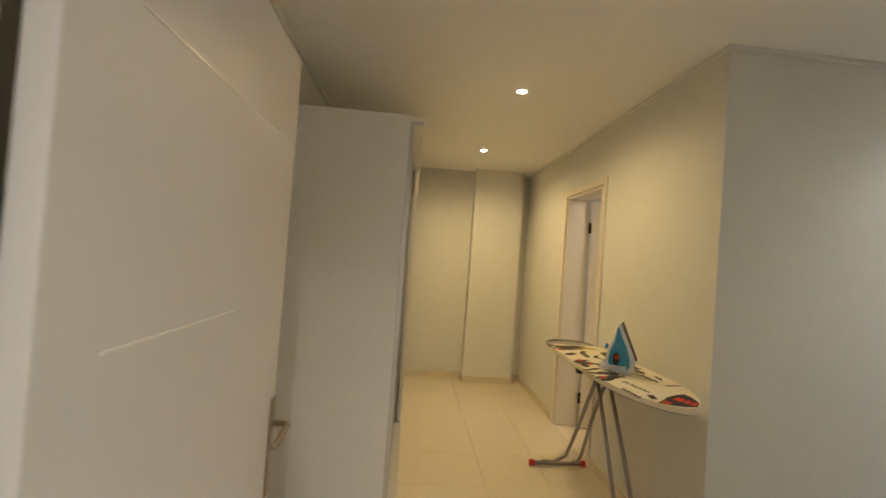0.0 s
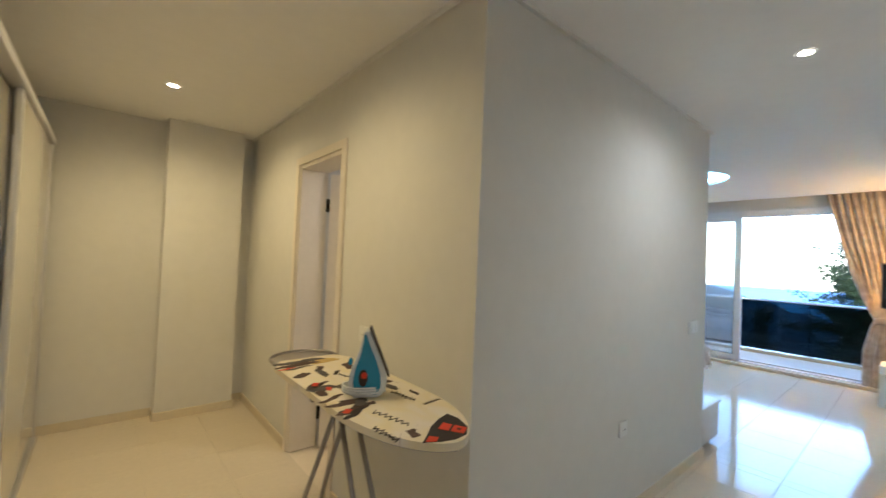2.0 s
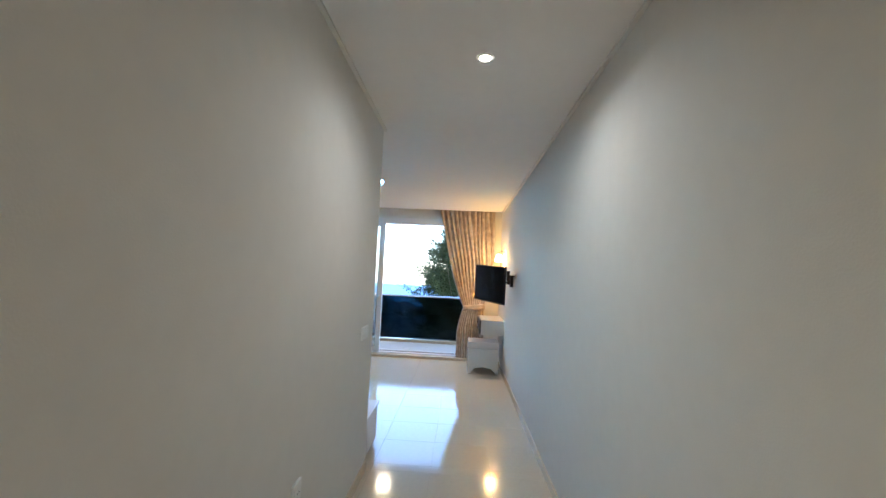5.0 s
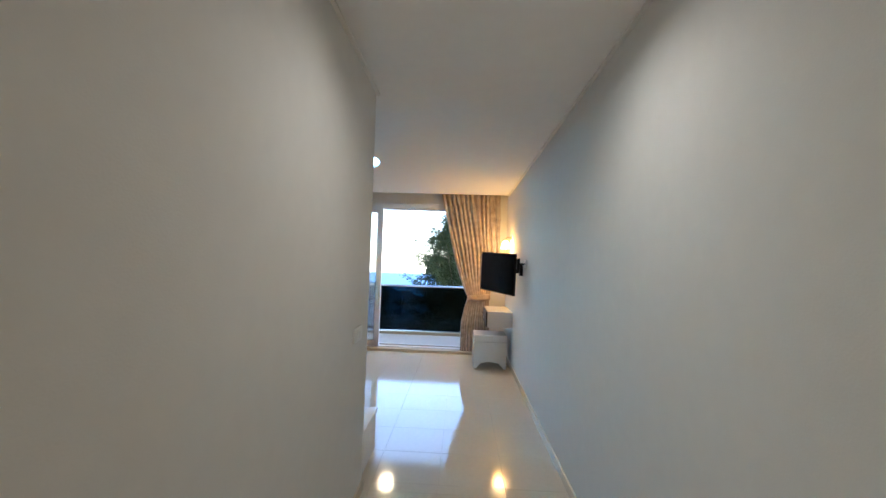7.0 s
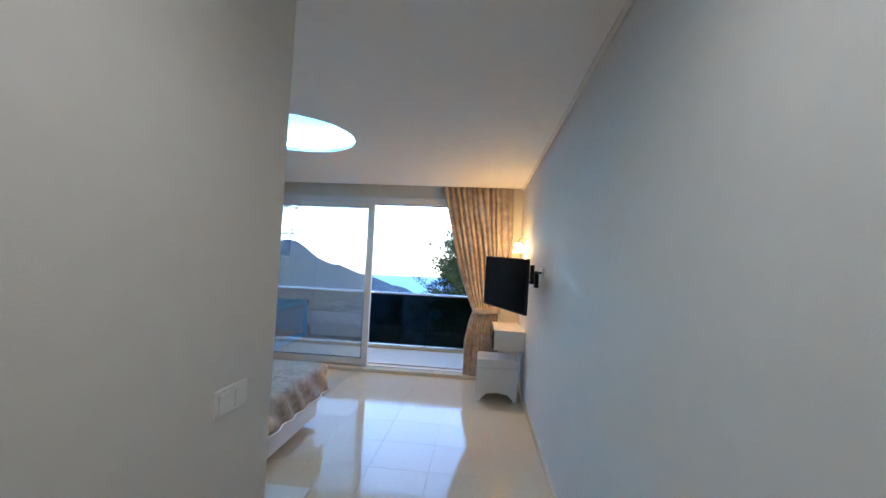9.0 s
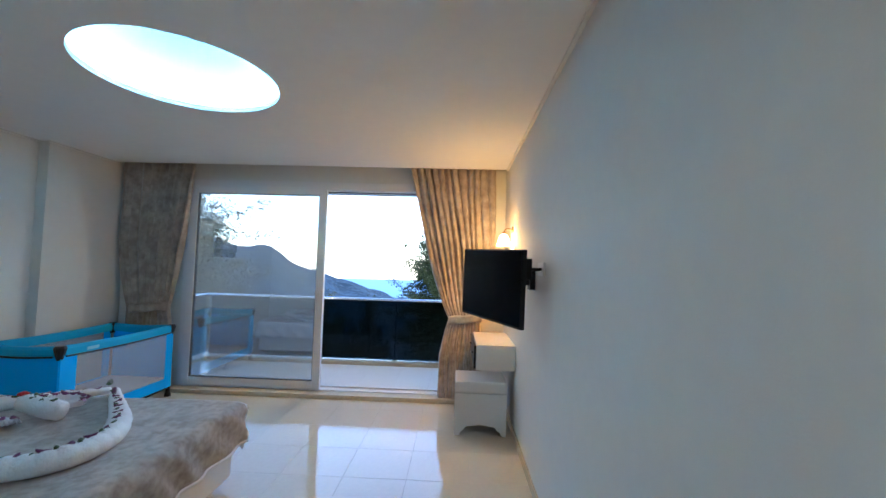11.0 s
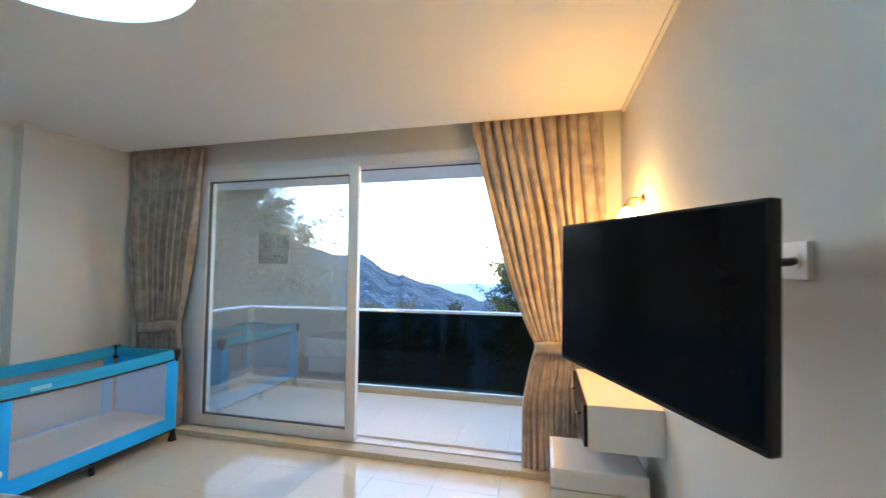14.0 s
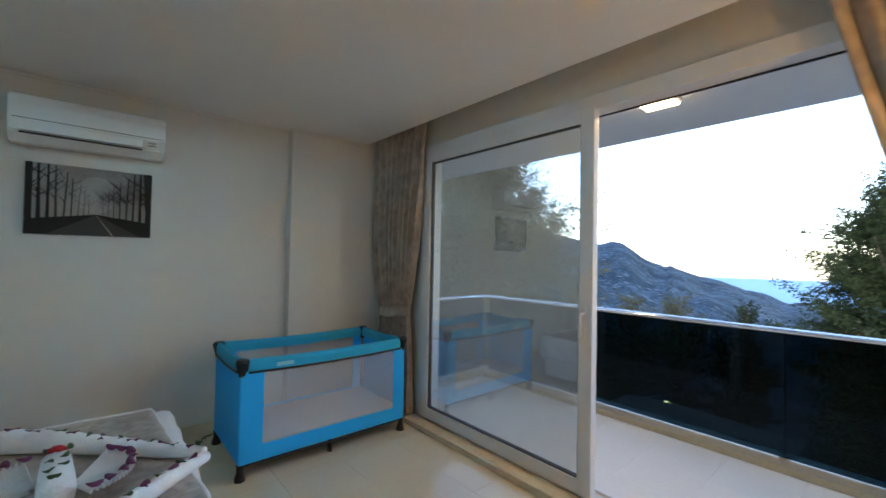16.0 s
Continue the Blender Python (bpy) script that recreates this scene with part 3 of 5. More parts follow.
        line = [((-0.055 + 0.0085 * i) * size, r.uniform(0.35, 1.0) * 0.012 * size * (-1) ** i) for i in range(14)]
        pts = [(x, y + 0.0034) for x, y in line] + [(x, y - 0.0034) for x, y in reversed(line)]
        outline_prism(b, [(BX + dx + x * ca - y * sa, BTIP + dy + x * sa + y * ca) for x, y in pts], BZ - 0.001, BZ + 0.0016)
        part("print_script", b, M_BLACKPRINT, t)
    # iron rest past the square end
    bm = bmesh.new()
    pts = [(BX + 0.16, BEND - 0.02, BZ - 0.02)] + [(BX + 0.165 * math.cos(a), BEND + 0.05 + 0.15 * math.sin(a), BZ - 0.012) for a in (math.pi * k / 10 for k in range(11))] + [(BX - 0.16, BEND - 0.02, BZ - 0.02)]
    tube(bm, pts, 0.009, 8)
    part("rest_rim", bm, M_STEEL, t, smooth=True)
    bm = bmesh.new()
    outline_prism(bm, [(BX + 0.15, BEND)] + [(BX + 0.155 * math.cos(a), BEND + 0.05 + 0.14 * math.sin(a)) for a in (math.pi * k / 10 for k in range(11))] + [(BX - 0.15, BEND)], BZ - 0.02, BZ - 0.013)
    part("rest_plate", bm, M_STEEL, t)
    # crossing legs
    for dx in (-0.028, 0.028):
        bm = bmesh.new()
        tube(bm, [(BX + dx * 1.2, 1.84, BZ - 0.05), (BX + dx * 1.5, 1.62, 0.45), (BX + dx * 1.8, 1.42, 0.03)], 0.011, 10)
        part("leg", bm, M_STEEL, t, smooth=True)
    for s in (-1, 1):
        bm = bmesh.new()
        tube(bm, [(BX + s * 0.03, 1.80, BZ - 0.05), (BX + s * 0.035, 2.00, 0.48), (BX + s * 0.05, 2.14, 0.20), (BX + s * 0.08, 2.26, 0.10), (BX + s * 0.11, 2.37, 0.05), (BX + s * 0.115, 2.40, 0.03)], 0.011, 10)
        part("leg", bm, M_STEEL, t, smooth=True)
    for y, a in ((2.40, 0.17), (1.42, 0.15)):
        bm = bmesh.new()
        tube(bm, [(BX - a, y, 0.022), (BX + a, y, 0.022)], 0.014, 10)
        f = part("foot_bar", bm, M_STEEL, t, smooth=True)
        for s in (-1, 1):
            bm = bmesh.new()
            tube(bm, [(BX + s * a, y, 0.022), (BX + s * (a + 0.035), y, 0.022)], [0.020, 0.022], 12)
            part("cap", bm, M_REDCAP, f, "red plastic end cap", smooth=False)
    boxes("height_lever", M_DARK, t, [(BX - 0.13, BX - 0.10, 1.86, 1.90, BZ - 0.09, BZ - 0.048)], 0.004)


ironing_board()

M_IRONBLUE = material("turquoise_plastic", (0.01, 0.23, 0.40), 0.3, var=0.03, coat=0.3)
M_IRONWHITE = material("pale_plastic", (0.66, 0.70, 0.72), 0.35, var=0.02)
M_SOLE = material("dark_soleplate", (0.06, 0.05, 0.05), 0.3, 0.4)


def iron():
    """Stands on its heel, its soleplate turned to one side."""
    t = thing("steam_iron", "turquoise and white steam iron standing upright on the ironing board", "iron", (1.90, 1.58, BZ))
    m = pose(1.905, 1.60, BZ + 0.002, 0, 0, -32) @ Matrix.Diagonal((0.95, 0.95, 1.0, 1.0))

    def side(pts, y0, y1, bevel=0.004):
        b = bmesh.new()
        outline_prism(b, pts, y0, y1, 0)
        if bevel:
            bmesh.ops.bevel(b, geom=list(b.edges), offset=bevel, segments=2, affect="EDGES")
        moved(b, m @ Matrix(((1, 0, 0, 0), (0, 0, 1, 0), (0, 1, 0, 0), (0, 0, 0, 1))))
        return b
    body = [(-0.052, 0.0), (0.052, 0.0), (0.076, 0.025), (0.082, 0.075), (0.058, 0.135), (0.022, 0.212), (0.004, 0.25), (-0.008, 0.25), (-0.018, 0.225), (-0.028, 0.18), (-0.045, 0.135), (-0.064, 0.09), (-0.070, 0.045)]
    part("body", side(body, -0.045, 0.045, 0.006), M_IRONWHITE, t, "pale grey plastic shell", smooth=False)
    tank = [(-0.030, 0.012), (0.044, 0.012), (0.058, 0.045), (0.054, 0.09), (0.036, 0.14), (0.010, 0.195), (-0.006, 0.238), (-0.015, 0.238), (-0.016, 0.205), (-0.026, 0.155), (-0.045, 0.105), (-0.052, 0.06), (-0.046, 0.028)]
    part("water_tank", side(tank, -0.0515, 0.0515, 0.004), M_IRONBLUE, t, "turquoise water tank")
    hole = [(-0.012 + 0.018 * math.cos(a), 0.075 + 0.032 * math.sin(a)) for a in (2 * math.pi * k / 16 for k in range(16))]
    part("handle_opening", side(hole, -0.053, 0.053, 0), M_BLACKPRINT, t)
    knob = [(-0.008 + 0.012 * math.cos(a), 0.085 + 0.012 * math.sin(a)) for a in (2 * math.pi * k / 12 for k in range(12))]
    part("dial", side(knob, -0.055, 0.055, 0), M_RED, t, "red dial")
    sole = [(0.084, 0.075), (0.091, 0.075), (0.012, 0.262), (0.004, 0.260)]
    part("soleplate", side(sole, -0.034, 0.034, 0.002), M_SOLE, t)
    spray = [(-0.066 + 0.009 * math.cos(a), 0.125 + 0.014 * math.sin(a)) for a in (2 * math.pi * k / 12 for k in range(12))]
    part("spray_knob", side(spray, -0.012, 0.012, 0.002), M_IRONBLUE, t)
    bm = bmesh.new()
    pts = [m @ Vector((0.085 * math.cos(a) * (1 + 0.03 * math.sin(5 * a)) - 0.01, 0.062 * math.sin(a), 0.012 + 0.003 * a / 2)) for a in (0.35 * k for k in range(52))]
    tube(bm, pts, 0.0042, 6)
    part("cord", bm, M_IRONWHITE, t, smooth=True)


iron()


# ---- sockets and switches ----
def socket(name, x, y, z, normal, label, gangs=1, switch=False):
    """A plate on a wall. normal: the way it faces in the plan."""
    t = thing(name, label, "socket" if not switch else "switch", (x, y, z))
    a = math.degrees(math.atan2(normal[1], normal[0])) + 90
    m = pose(x, y, z, 0, 0, a)
    w = 0.041 * gangs
    bm = bmesh.new()
    box(bm, -w, w, -0.012, 0.0, -0.041, 0.041, 0.003)
    moved(bm, m)
    part("plate", bm, M_PLASTIC, t)
    for g in range(gangs):
        c = -w + 0.041 + 0.082 * g
        bm = bmesh.new()
        if switch:
            box(bm, c - 0.026, c + 0.026, -0.017, -0.0125, -0.028, 0.028, 0.002)
        else:
            tube(bm, [(c, -0.0125, 0), (c, -0.015, 0)], 0.021, 20)
        moved(bm, m)
        o = part("rocker" if switch else "socket_insert", bm, M_PLASTIC, t)
        if not switch:
            bm = bmesh.new()
            for s in (-0.0095, 0.0095):
                tube(bm, [(c + s, -0.0152, 0), (c + s, -0.0160, 0)], 0.0026, 8)
            moved(bm, m)
            part("pin_hole", bm, M_RUBBER, o)


socket("wall_switch", 4.43, 1.305, 1.012, (0, -1), "white double light switch on the corridor wall", 2, True)
socket("wall_socket", 3.38, 1.305, 0.525, (0, -1), "white socket low on the corridor wall")
socket("wall_socket", 2.184, 2.12, 1.02, (-1, 0), "white socket above the ironing board")
socket("wall_socket", 6.69, 0.0, 1.44, (0, 1), "white double socket behind the television", 2)


# ---- television ----
def television():
    t = thing("television", "black flat television turned out on a wall arm, switched off", "television", (6.77, 0.32, 1.33))
    far, near = Vector((7.055, 0.481, 0)), Vector((6.425, 0.167, 0))
    mid = (far + near) / 2
    m = Matrix.Translation((mid.x, mid.y, 1.334)) @ pose(0, 0, 0, 0, 0, math.degrees(math.atan2(far.y - near.y, far.x - near.x))) @ pose(0, 0, 0, 0, -2.2, 0)
    bm = bmesh.new()
    box(bm, -0.350, 0.350, -0.030, 0.0, -0.224, 0.224, 0.005)
    moved(bm, m)
    part("case", bm, M_DARK, t)
    bm = bmesh.new()
    box(bm, -0.18, 0.18, -0.06, -0.031, -0.16, 0.10, 0.008)
    moved(bm, m)
    part("back_cover", bm, M_DARK, t)
    bm = bmesh.new()
    box(bm, -0.343, 0.343, 0.0005, 0.002, -0.210, 0.216)
    moved(bm, m)
    part("screen", bm, M_SCREEN, t)
    bm = bmesh.new()
    box(bm, -0.05, 0.05, -0.068, -0.061, -0.05, 0.08, 0.002)
    moved(bm, m)
    part("mount_plate", bm, M_DARK, t)
    c = m @ Vector((0, -0.07, 0.0))
    for dz in (0.04, -0.01):
        bm = bmesh.new()
        tube(bm, [(c.x, c.y, 1.36 + dz), (6.93, 0.12, 1.36 + dz), (6.95, 0.06, 1.36 + dz)], 0.010, 8)
        part("arm", bm, M_DARK, t)
    boxes("arm_joint", M_DARK, t, [(6.566, 6.600, 0.085, 0.120, 1.375, 1.500)], 0.006)
    bm = bmesh.new()
    tube(bm, [(6.60, 0.098, 1.435), (6.72, 0.15, 1.43), (c.x, c.y, 1.42)], 0.012, 8)
    part("arm", bm, M_DARK, t)
    bm = bmesh.new()
    tube(bm, [(6.583, 0.086, 1.435), (6.62, 0.035, 1.437), (6.645, 0.0165, 1.44)], 0.009, 8)
    part("arm", bm, M_DARK, t)
    boxes("wall_plate", M_DARK, t, [(6.90, 7.00, 0.0005, 0.035, 1.30, 1.45)], 0.004)
    boxes("wall_bracket", M_DARK, t, [(6.925, 6.975, 0.0355, 0.075, 1.33, 1.43)], 0.004)


television()


# ---- vanity, stool, wall lamp ----
v = thing("vanity_shelf", "white wall-hung dressing table box with a drawer front blackened for shade", "dressing table", (8.1, 0.18, 0.58))
boxes("body", M_WHITE, v, [(7.70, 8.44, 0.002, 0.34, 0.56, 0.775)], 0.004)
# This front lies in shade; the shade is put in as black colour.
boxes("drawer_front", M_DARK, v, [(7.715, 8.425, 0.341, 0.358, 0.57, 0.767)], 0.003)
for x in (7.86, 8.32):
    bm = bmesh.new()
    tube(bm, [(x, 0.358, 0.68), (x, 0.372, 0.68), (x, 0.385, 0.68)], [0.006, 0.006, 0.013], 12)
    part("knob", bm, M_CHROME, v, smooth=True)


def stool():
    t = thing("dressing_stool", "white upholstered cube stool with scalloped side panels under the dressing table", "stool", (7.94, 0.30, 0))
    x0, x1, y0, y1, h = 7.715, 8.12, 0.065, 0.515, 0.455
    bm = bmesh.new()
    box(bm, x0, x1, y0, y1, h - 0.10, h, 0.018)
    part("seat", bm, M_WHITE, t, smooth=False)

    def panel(along, fixed):
        """A side with a curved cut-out between its two feet."""
        a0, a1 = (y0, y1) if along == "y" else (x0, x1)
        n = 20
        prof = [(a0 + 0.008, 0.0), (a0 + 0.045, 0.0), (a0 + 0.055, 0.03), (a0 + 0.085, 0.05), (a0 + 0.10, 0.075)]
        mid = (a0 + a1) / 2
        low = prof + [(mid, 0.095)] + [(a0 + a1 - p, z) for p, z in reversed(prof)]
        pts = low + [(a1 - 0.002, h - 0.1015), (a0 + 0.002, h - 0.1015)]
        b = bmesh.new()
        outline_prism(b, pts, fixed[0], fixed[1])
        if along == "y":
            moved(b, Matrix(((0, 0, 1, 0), (1, 0, 0, 0), (0, 1, 0, 0), (0, 0, 0, 1))))
        else:
            moved(b, Matrix(((1, 0, 0, 0), (0, 0, 1, 0), (0, 1, 0, 0), (0, 0, 0, 1))))
        return b
    part("side_panel", panel("y", (x0 + 0.001, x0 + 0.022)), M_WHITE, t)
    part("side_panel", panel("y", (x1 - 0.022, x1 - 0.001)), M_WHITE, t)
    part("side_panel", panel("x", (y1 - 0.022, y1 - 0.001)), M_WHITE, t)
    part("side_panel", panel("x", (y0 + 0.004, y0 + 0.022)), M_WHITE, t)
    boxes("bottom", M_DARK, t, [(x0 + 0.024, x1 - 0.024, y0 + 0.024, y1 - 0.024, 0.10, 0.112)])


stool()

wl = thing("wall_lamp", "brass wall lamp with a lit glass shade above the dressing table", "wall lamp", (8.02, 0.0, 1.80))
M_BRASS = material("aged_brass", (0.45, 0.30, 0.14), 0.3, 1.0)
bm = bmesh.new()
tube(bm, [(8.02, 0.001, 1.81), (8.02, 0.014, 1.81)], [0.035, 0.028], 20)
part("wall_rose", bm, M_BRASS, wl)
bm = bmesh.new()
tube(bm, [(8.02, 0.014, 1.81), (8.02, 0.04, 1.825), (8.02, 0.07, 1.82), (8.02, 0.085, 1.80), (8.02, 0.087, 1.785)], 0.006, 10)
tube(bm, [(8.02, 0.087, 1.79), (8.02, 0.087, 1.768)], 0.016, 12)
part("arm", bm, M_BRASS, wl, smooth=True)
bm = bmesh.new()
lathe(bm, [(0.018, 1.768), (0.032, 1.76), (0.046, 1.735), (0.054, 1.70), (0.066, 1.66)], 8.02, 0.087, 24)
shade = part("shade", bm, M_SHADE, wl, smooth=True)
shade.visible_shadow = False


# ---- curtains ----
def curtain(name, y_wall, y_open, tie_lo, tie_hi, bot, x=8.575, z_tie=0.89, folds=8, label=""):
    """A lined curtain gathered by a tieback: its edges draw in to the tie and open again below it."""
    t = thing(name, label, "curtain", (x, (y_wall + y_open) / 2, 0.02))
    bm = bmesh.new()
    nz, nu = 56, 150
    ztop = 2.70
    grid = []
    for i in range(nz + 1):
        z = 0.02 + (ztop - 0.02) * i / nz
        if z > z_tie:
            s = (z - z_tie) / (2.51 - z_tie)
            k = min(1, s) ** 0.75
            lo, hi = tie_lo + (y_wall - tie_lo) * min(1, s * 2.2) ** 0.8, tie_hi + (y_open - tie_hi) * k
            amp = 0.012 + 0.024 * min(1, s * 3)
        else:
            s = (z_tie - z) / z_tie
            k = min(1, s * 2.2) ** 0.7
            lo, hi = tie_lo + (bot[0] - tie_lo) * k, tie_hi + (bot[1] - tie_hi) * k
            amp = 0.012 + 0.03 * k
        row = []
        for j in range(nu + 1):
            u = j / nu
            wob = 0.35 * noise.noise(Vector((u * 5, z * 0.7, y_wall))) + 0.12 * noise.noise(Vector((u * 16, z * 1.5, y_wall + 3)))
            ph = 2 * math.pi * folds * (u + 0.12 * wob)
            dx = amp * (math.sin(ph) + 0.18 * math.sin(2.3 * ph + 1.0)) * (0.85 + 0.8 * noise.noise(Vector((u * 11, 0.3, y_open))))
            row.append(bm.verts.new((x + dx + 0.01 * wob, lo + (hi - lo) * u + 0.008 * math.cos(ph), z)))
        grid.append(row)
    for a, b in zip(grid, grid[1:]):
        for j in range(nu):
            bm.faces.new((a[j], a[j + 1], b[j + 1], b[j]))
    ob = part("cloth", bm, M_CURTAIN, t, smooth=True)
    so = ob.modifiers.new("thick", "SOLIDIFY")
    so.thickness = 0.004
    bm = bmesh.new()
    pts = []
    c, h = (tie_lo + tie_hi) / 2, (tie_hi - tie_lo) / 2 + 0.02
    n = 40
    rings = []
    for k in range(n):
        a = 2 * math.pi * k / n
        yy, xx = c + h * math.cos(a), x + 0.052 * math.sin(a)
        sag = 0.02 * math.cos(a) * (1 if y_open > y_wall else -1)
        rings.append([bm.verts.new((xx * 1.0 + 0.004 * math.sin(a) * e, yy, z_tie + dz - sag + 0.004 * math.sin(5 * a))) for dz, e in ((-0.045, 0), (-0.02, 1), (0.02, 1), (0.045, 0))])
    for k in range(n):
        u, w = rings[k], rings[(k + 1) % n]
        for e in range(3):
            bm.faces.new((u[e], w[e], w[e + 1], u[e + 1]))
    tie = part("tieback", bm, M_CURTAIN, t, smooth=True)
    tie.modifiers.new("thick", "SOLIDIFY").thickness = 0.005


curtain("curtain", 0.115, 1.055, 0.26, 0.585, (0.24, 0.69), folds=12, label="brown crushed velvet curtain tied back beside the wall lamp")
curtain("curtain", 4.335, 3.49, 4.19, 3.71, (4.22, 3.66), folds=9, label="brown crushed velvet curtain tied back behind the travel cot", z_tie=0.90)
ct = thing("curtain_track", "white curtain track fixed in the ceiling recess", "curtain track", (8.575, 2.2, 2.72))
boxes("track_bar", M_WHITE, ct, [(8.555, 8.595, 0.03, 4.36, 2.705, 2.73)], 0.003)


# ---- travel cot ----
def travel_cot():
    x0, x1, y0, y1, h = 7.19, 8.39, 3.54, 4.18, 0.74
    t = thing("travel_cot", "bright blue folding travel cot with mesh sides and black corners", "travel cot", ((x0 + x1) / 2, (y0 + y1) / 2, 0))
    M_MESH = bpy.data.materials.new("cot_mesh")
    M_MESH.use_nodes = True
    n, l = M_MESH.node_tree.nodes, M_MESH.node_tree.links
    p, tr, mix = n["Principled BSDF"], n.new("ShaderNodeBsdfTransparent"), n.new("ShaderNodeMixShader")
    p.inputs["Base Color"].default_value, p.inputs["Roughness"].default_value = (0.66, 0.70, 0.78, 1), 0.9
    mix.inputs[0].default_value = 0.23
    l.new(tr.outputs[0], mix.inputs[1]), l.new(p.outputs[0], mix.inputs[2]), l.new(mix.outputs[0], n["Material Output"].inputs[0])

    def bar(name, a, b, mat, hh=0.045, th=0.022, sag=0.012):
        """A padded top rail that sags a little in its middle."""
        bm = bmesh.new()
        a, b = Vector(a), Vector(b)
        side = (b - a).cross(Vector((0, 0, 1))).normalized() * th
        rings = []
        for k in range(13):
            u = k / 12
            c = a.lerp(b, u) - Vector((0, 0, sag * math.sin(math.pi * u)))
            rings.append([bm.verts.new(c + side * sx + Vector((0, 0, sz))) for sx, sz in ((-1, -hh), (-1.05, 0), (-0.6, hh * 0.4), (0.6, hh * 0.4), (1.05, 0), (1, -hh))])
        for u, w in zip(rings, rings[1:]):
            for k in range(6):
                bm.faces.new((u[k], u[(k + 1) % 6], w[(k + 1) % 6], w[k]))
        bm.faces.new(rings[0]), bm.faces.new(rings[-1][::-1])
        return part(name, bm, mat, t, smooth=False)
    zt = h - 0.018
    for a, b in (((x0 + .03, y0, zt), (x1 - .03, y0, zt)), ((x0 + .03, y1, zt), (x1 - .03, y1, zt)), ((x0, y0 + .03, zt), (x0, y1 - .03, zt)), ((x1, y0 + .03, zt), (x1, y1 - .03, zt))):
        bar("top_rail", a, b, M_TEAL, 0.055)
        bm = bmesh.new()
        av, bv = Vector(a), Vector(b)
        out = (Vector((a[0] + b[0], a[1] + b[1], 0)) / 2 - Vector((x0 + x1, y0 + y1, 0)) / 2).normalized() * 0.025
        tube(bm, [av.lerp(bv, k / 8) + out - Vector((0, 0, 0.056 + 0.012 * math.sin(math.pi * k / 8))) for k in range(9)], 0.0075, 6)
        part("piping", bm, M_DARK, t, "black piping")
    for cx, cy in ((x0, y0), (x1, y0), (x0, y1), (x1, y1)):
        bm = bmesh.new()
        tube(bm, [(cx, cy, h - 0.10), (cx, cy, h - 0.05), (cx, cy, h - 0.01), (cx, cy, h + 0.008)], [0.020, 0.034, 0.043, 0.033], 10)
        part("corner_cap", bm, M_DARK, t)
        bm = bmesh.new()
        tube(bm, [(cx, cy, 0.10), (cx, cy, h - 0.05)], 0.012, 8)
        part("corner_pole", bm, M_STEEL, t)
        bm = bmesh.new()
        tube(bm, [(cx, cy, 0.0), (cx, cy, 0.02), (cx, cy, 0.055), (cx, cy, 0.10)], [0.032, 0.030, 0.020, 0.022], 12)
        part("foot", bm, M_DARK, t)
    lo, hi = 0.10, h - 0.07
    e = 0.012
    for y in (y0 - e, y1 + e):
        out = -1 if y < y1 else 1
        a, b = sorted((y, y + out * 0.008))
        w = 0.125
        for q in ((x0 - e, x0 + w, a, b, lo, hi), (x1 - w * 0.7, x1 + e, a, b, lo, hi), (x0 + w, x1 - w * 0.7, a, b, lo, lo + 0.10)):
            boxes("fabric_panel", M_CYAN, t, [q], 0.002)
        boxes("mesh_window", M_MESH, t, [(x0 + w, x1 - w * 0.7, (a + b) / 2 - 0.001, (a + b) / 2 + 0.001, lo + 0.10, hi)])
    for x in (x0 - e, x1 + e):
        boxes("fabric_panel", M_CYAN, t, [(x - 0.004, x + 0.004, y0 - 0.01, y1 + 0.01, lo, hi)], 0.002)
    boxes("mattress", M_SHEET, t, [(x0 + 0.02, x1 - 0.02, y0 + 0.02, y1 - 0.02, 0.17, 0.20)], 0.008)
    boxes("base_board", M_DARK, t, [(x0 + 0.02, x1 - 0.02, y0 + 0.02, y1 - 0.02, 0.135, 0.165)])
    for y in (y0 - 0.012, y1 + 0.012):
        bm = bmesh.new()
        tube(bm, [(x0 + 0.02, y, 0.092), ((x0 + x1) / 2, y, 0.078), (x1 - 0.02, y, 0.092)], 0.009, 8)
        part("bottom_bar", bm, M_DARK, t)
    bm = bmesh.new()
    tube(bm, [((x0 + x1) / 2, y0 + 0.02, 0.0), ((x0 + x1) / 2, y0 + 0.02, 0.08)], [0.018, 0.013], 10)
    part("middle_foot", bm, M_DARK, t)
    boxes("label_patch", material("pale_label", (0.25, 0.55, 0.66), 0.6), t, [(x0 + 0.20, x0 + 0.31, y0 - 0.0275, y0 - 0.0245, h - 0.06, h - 0.035)], 0.001)
    return t


travel_cot()


# ---- bed ----
BED = (4.80, 6.80, 1.93, 3.63, 0.50)


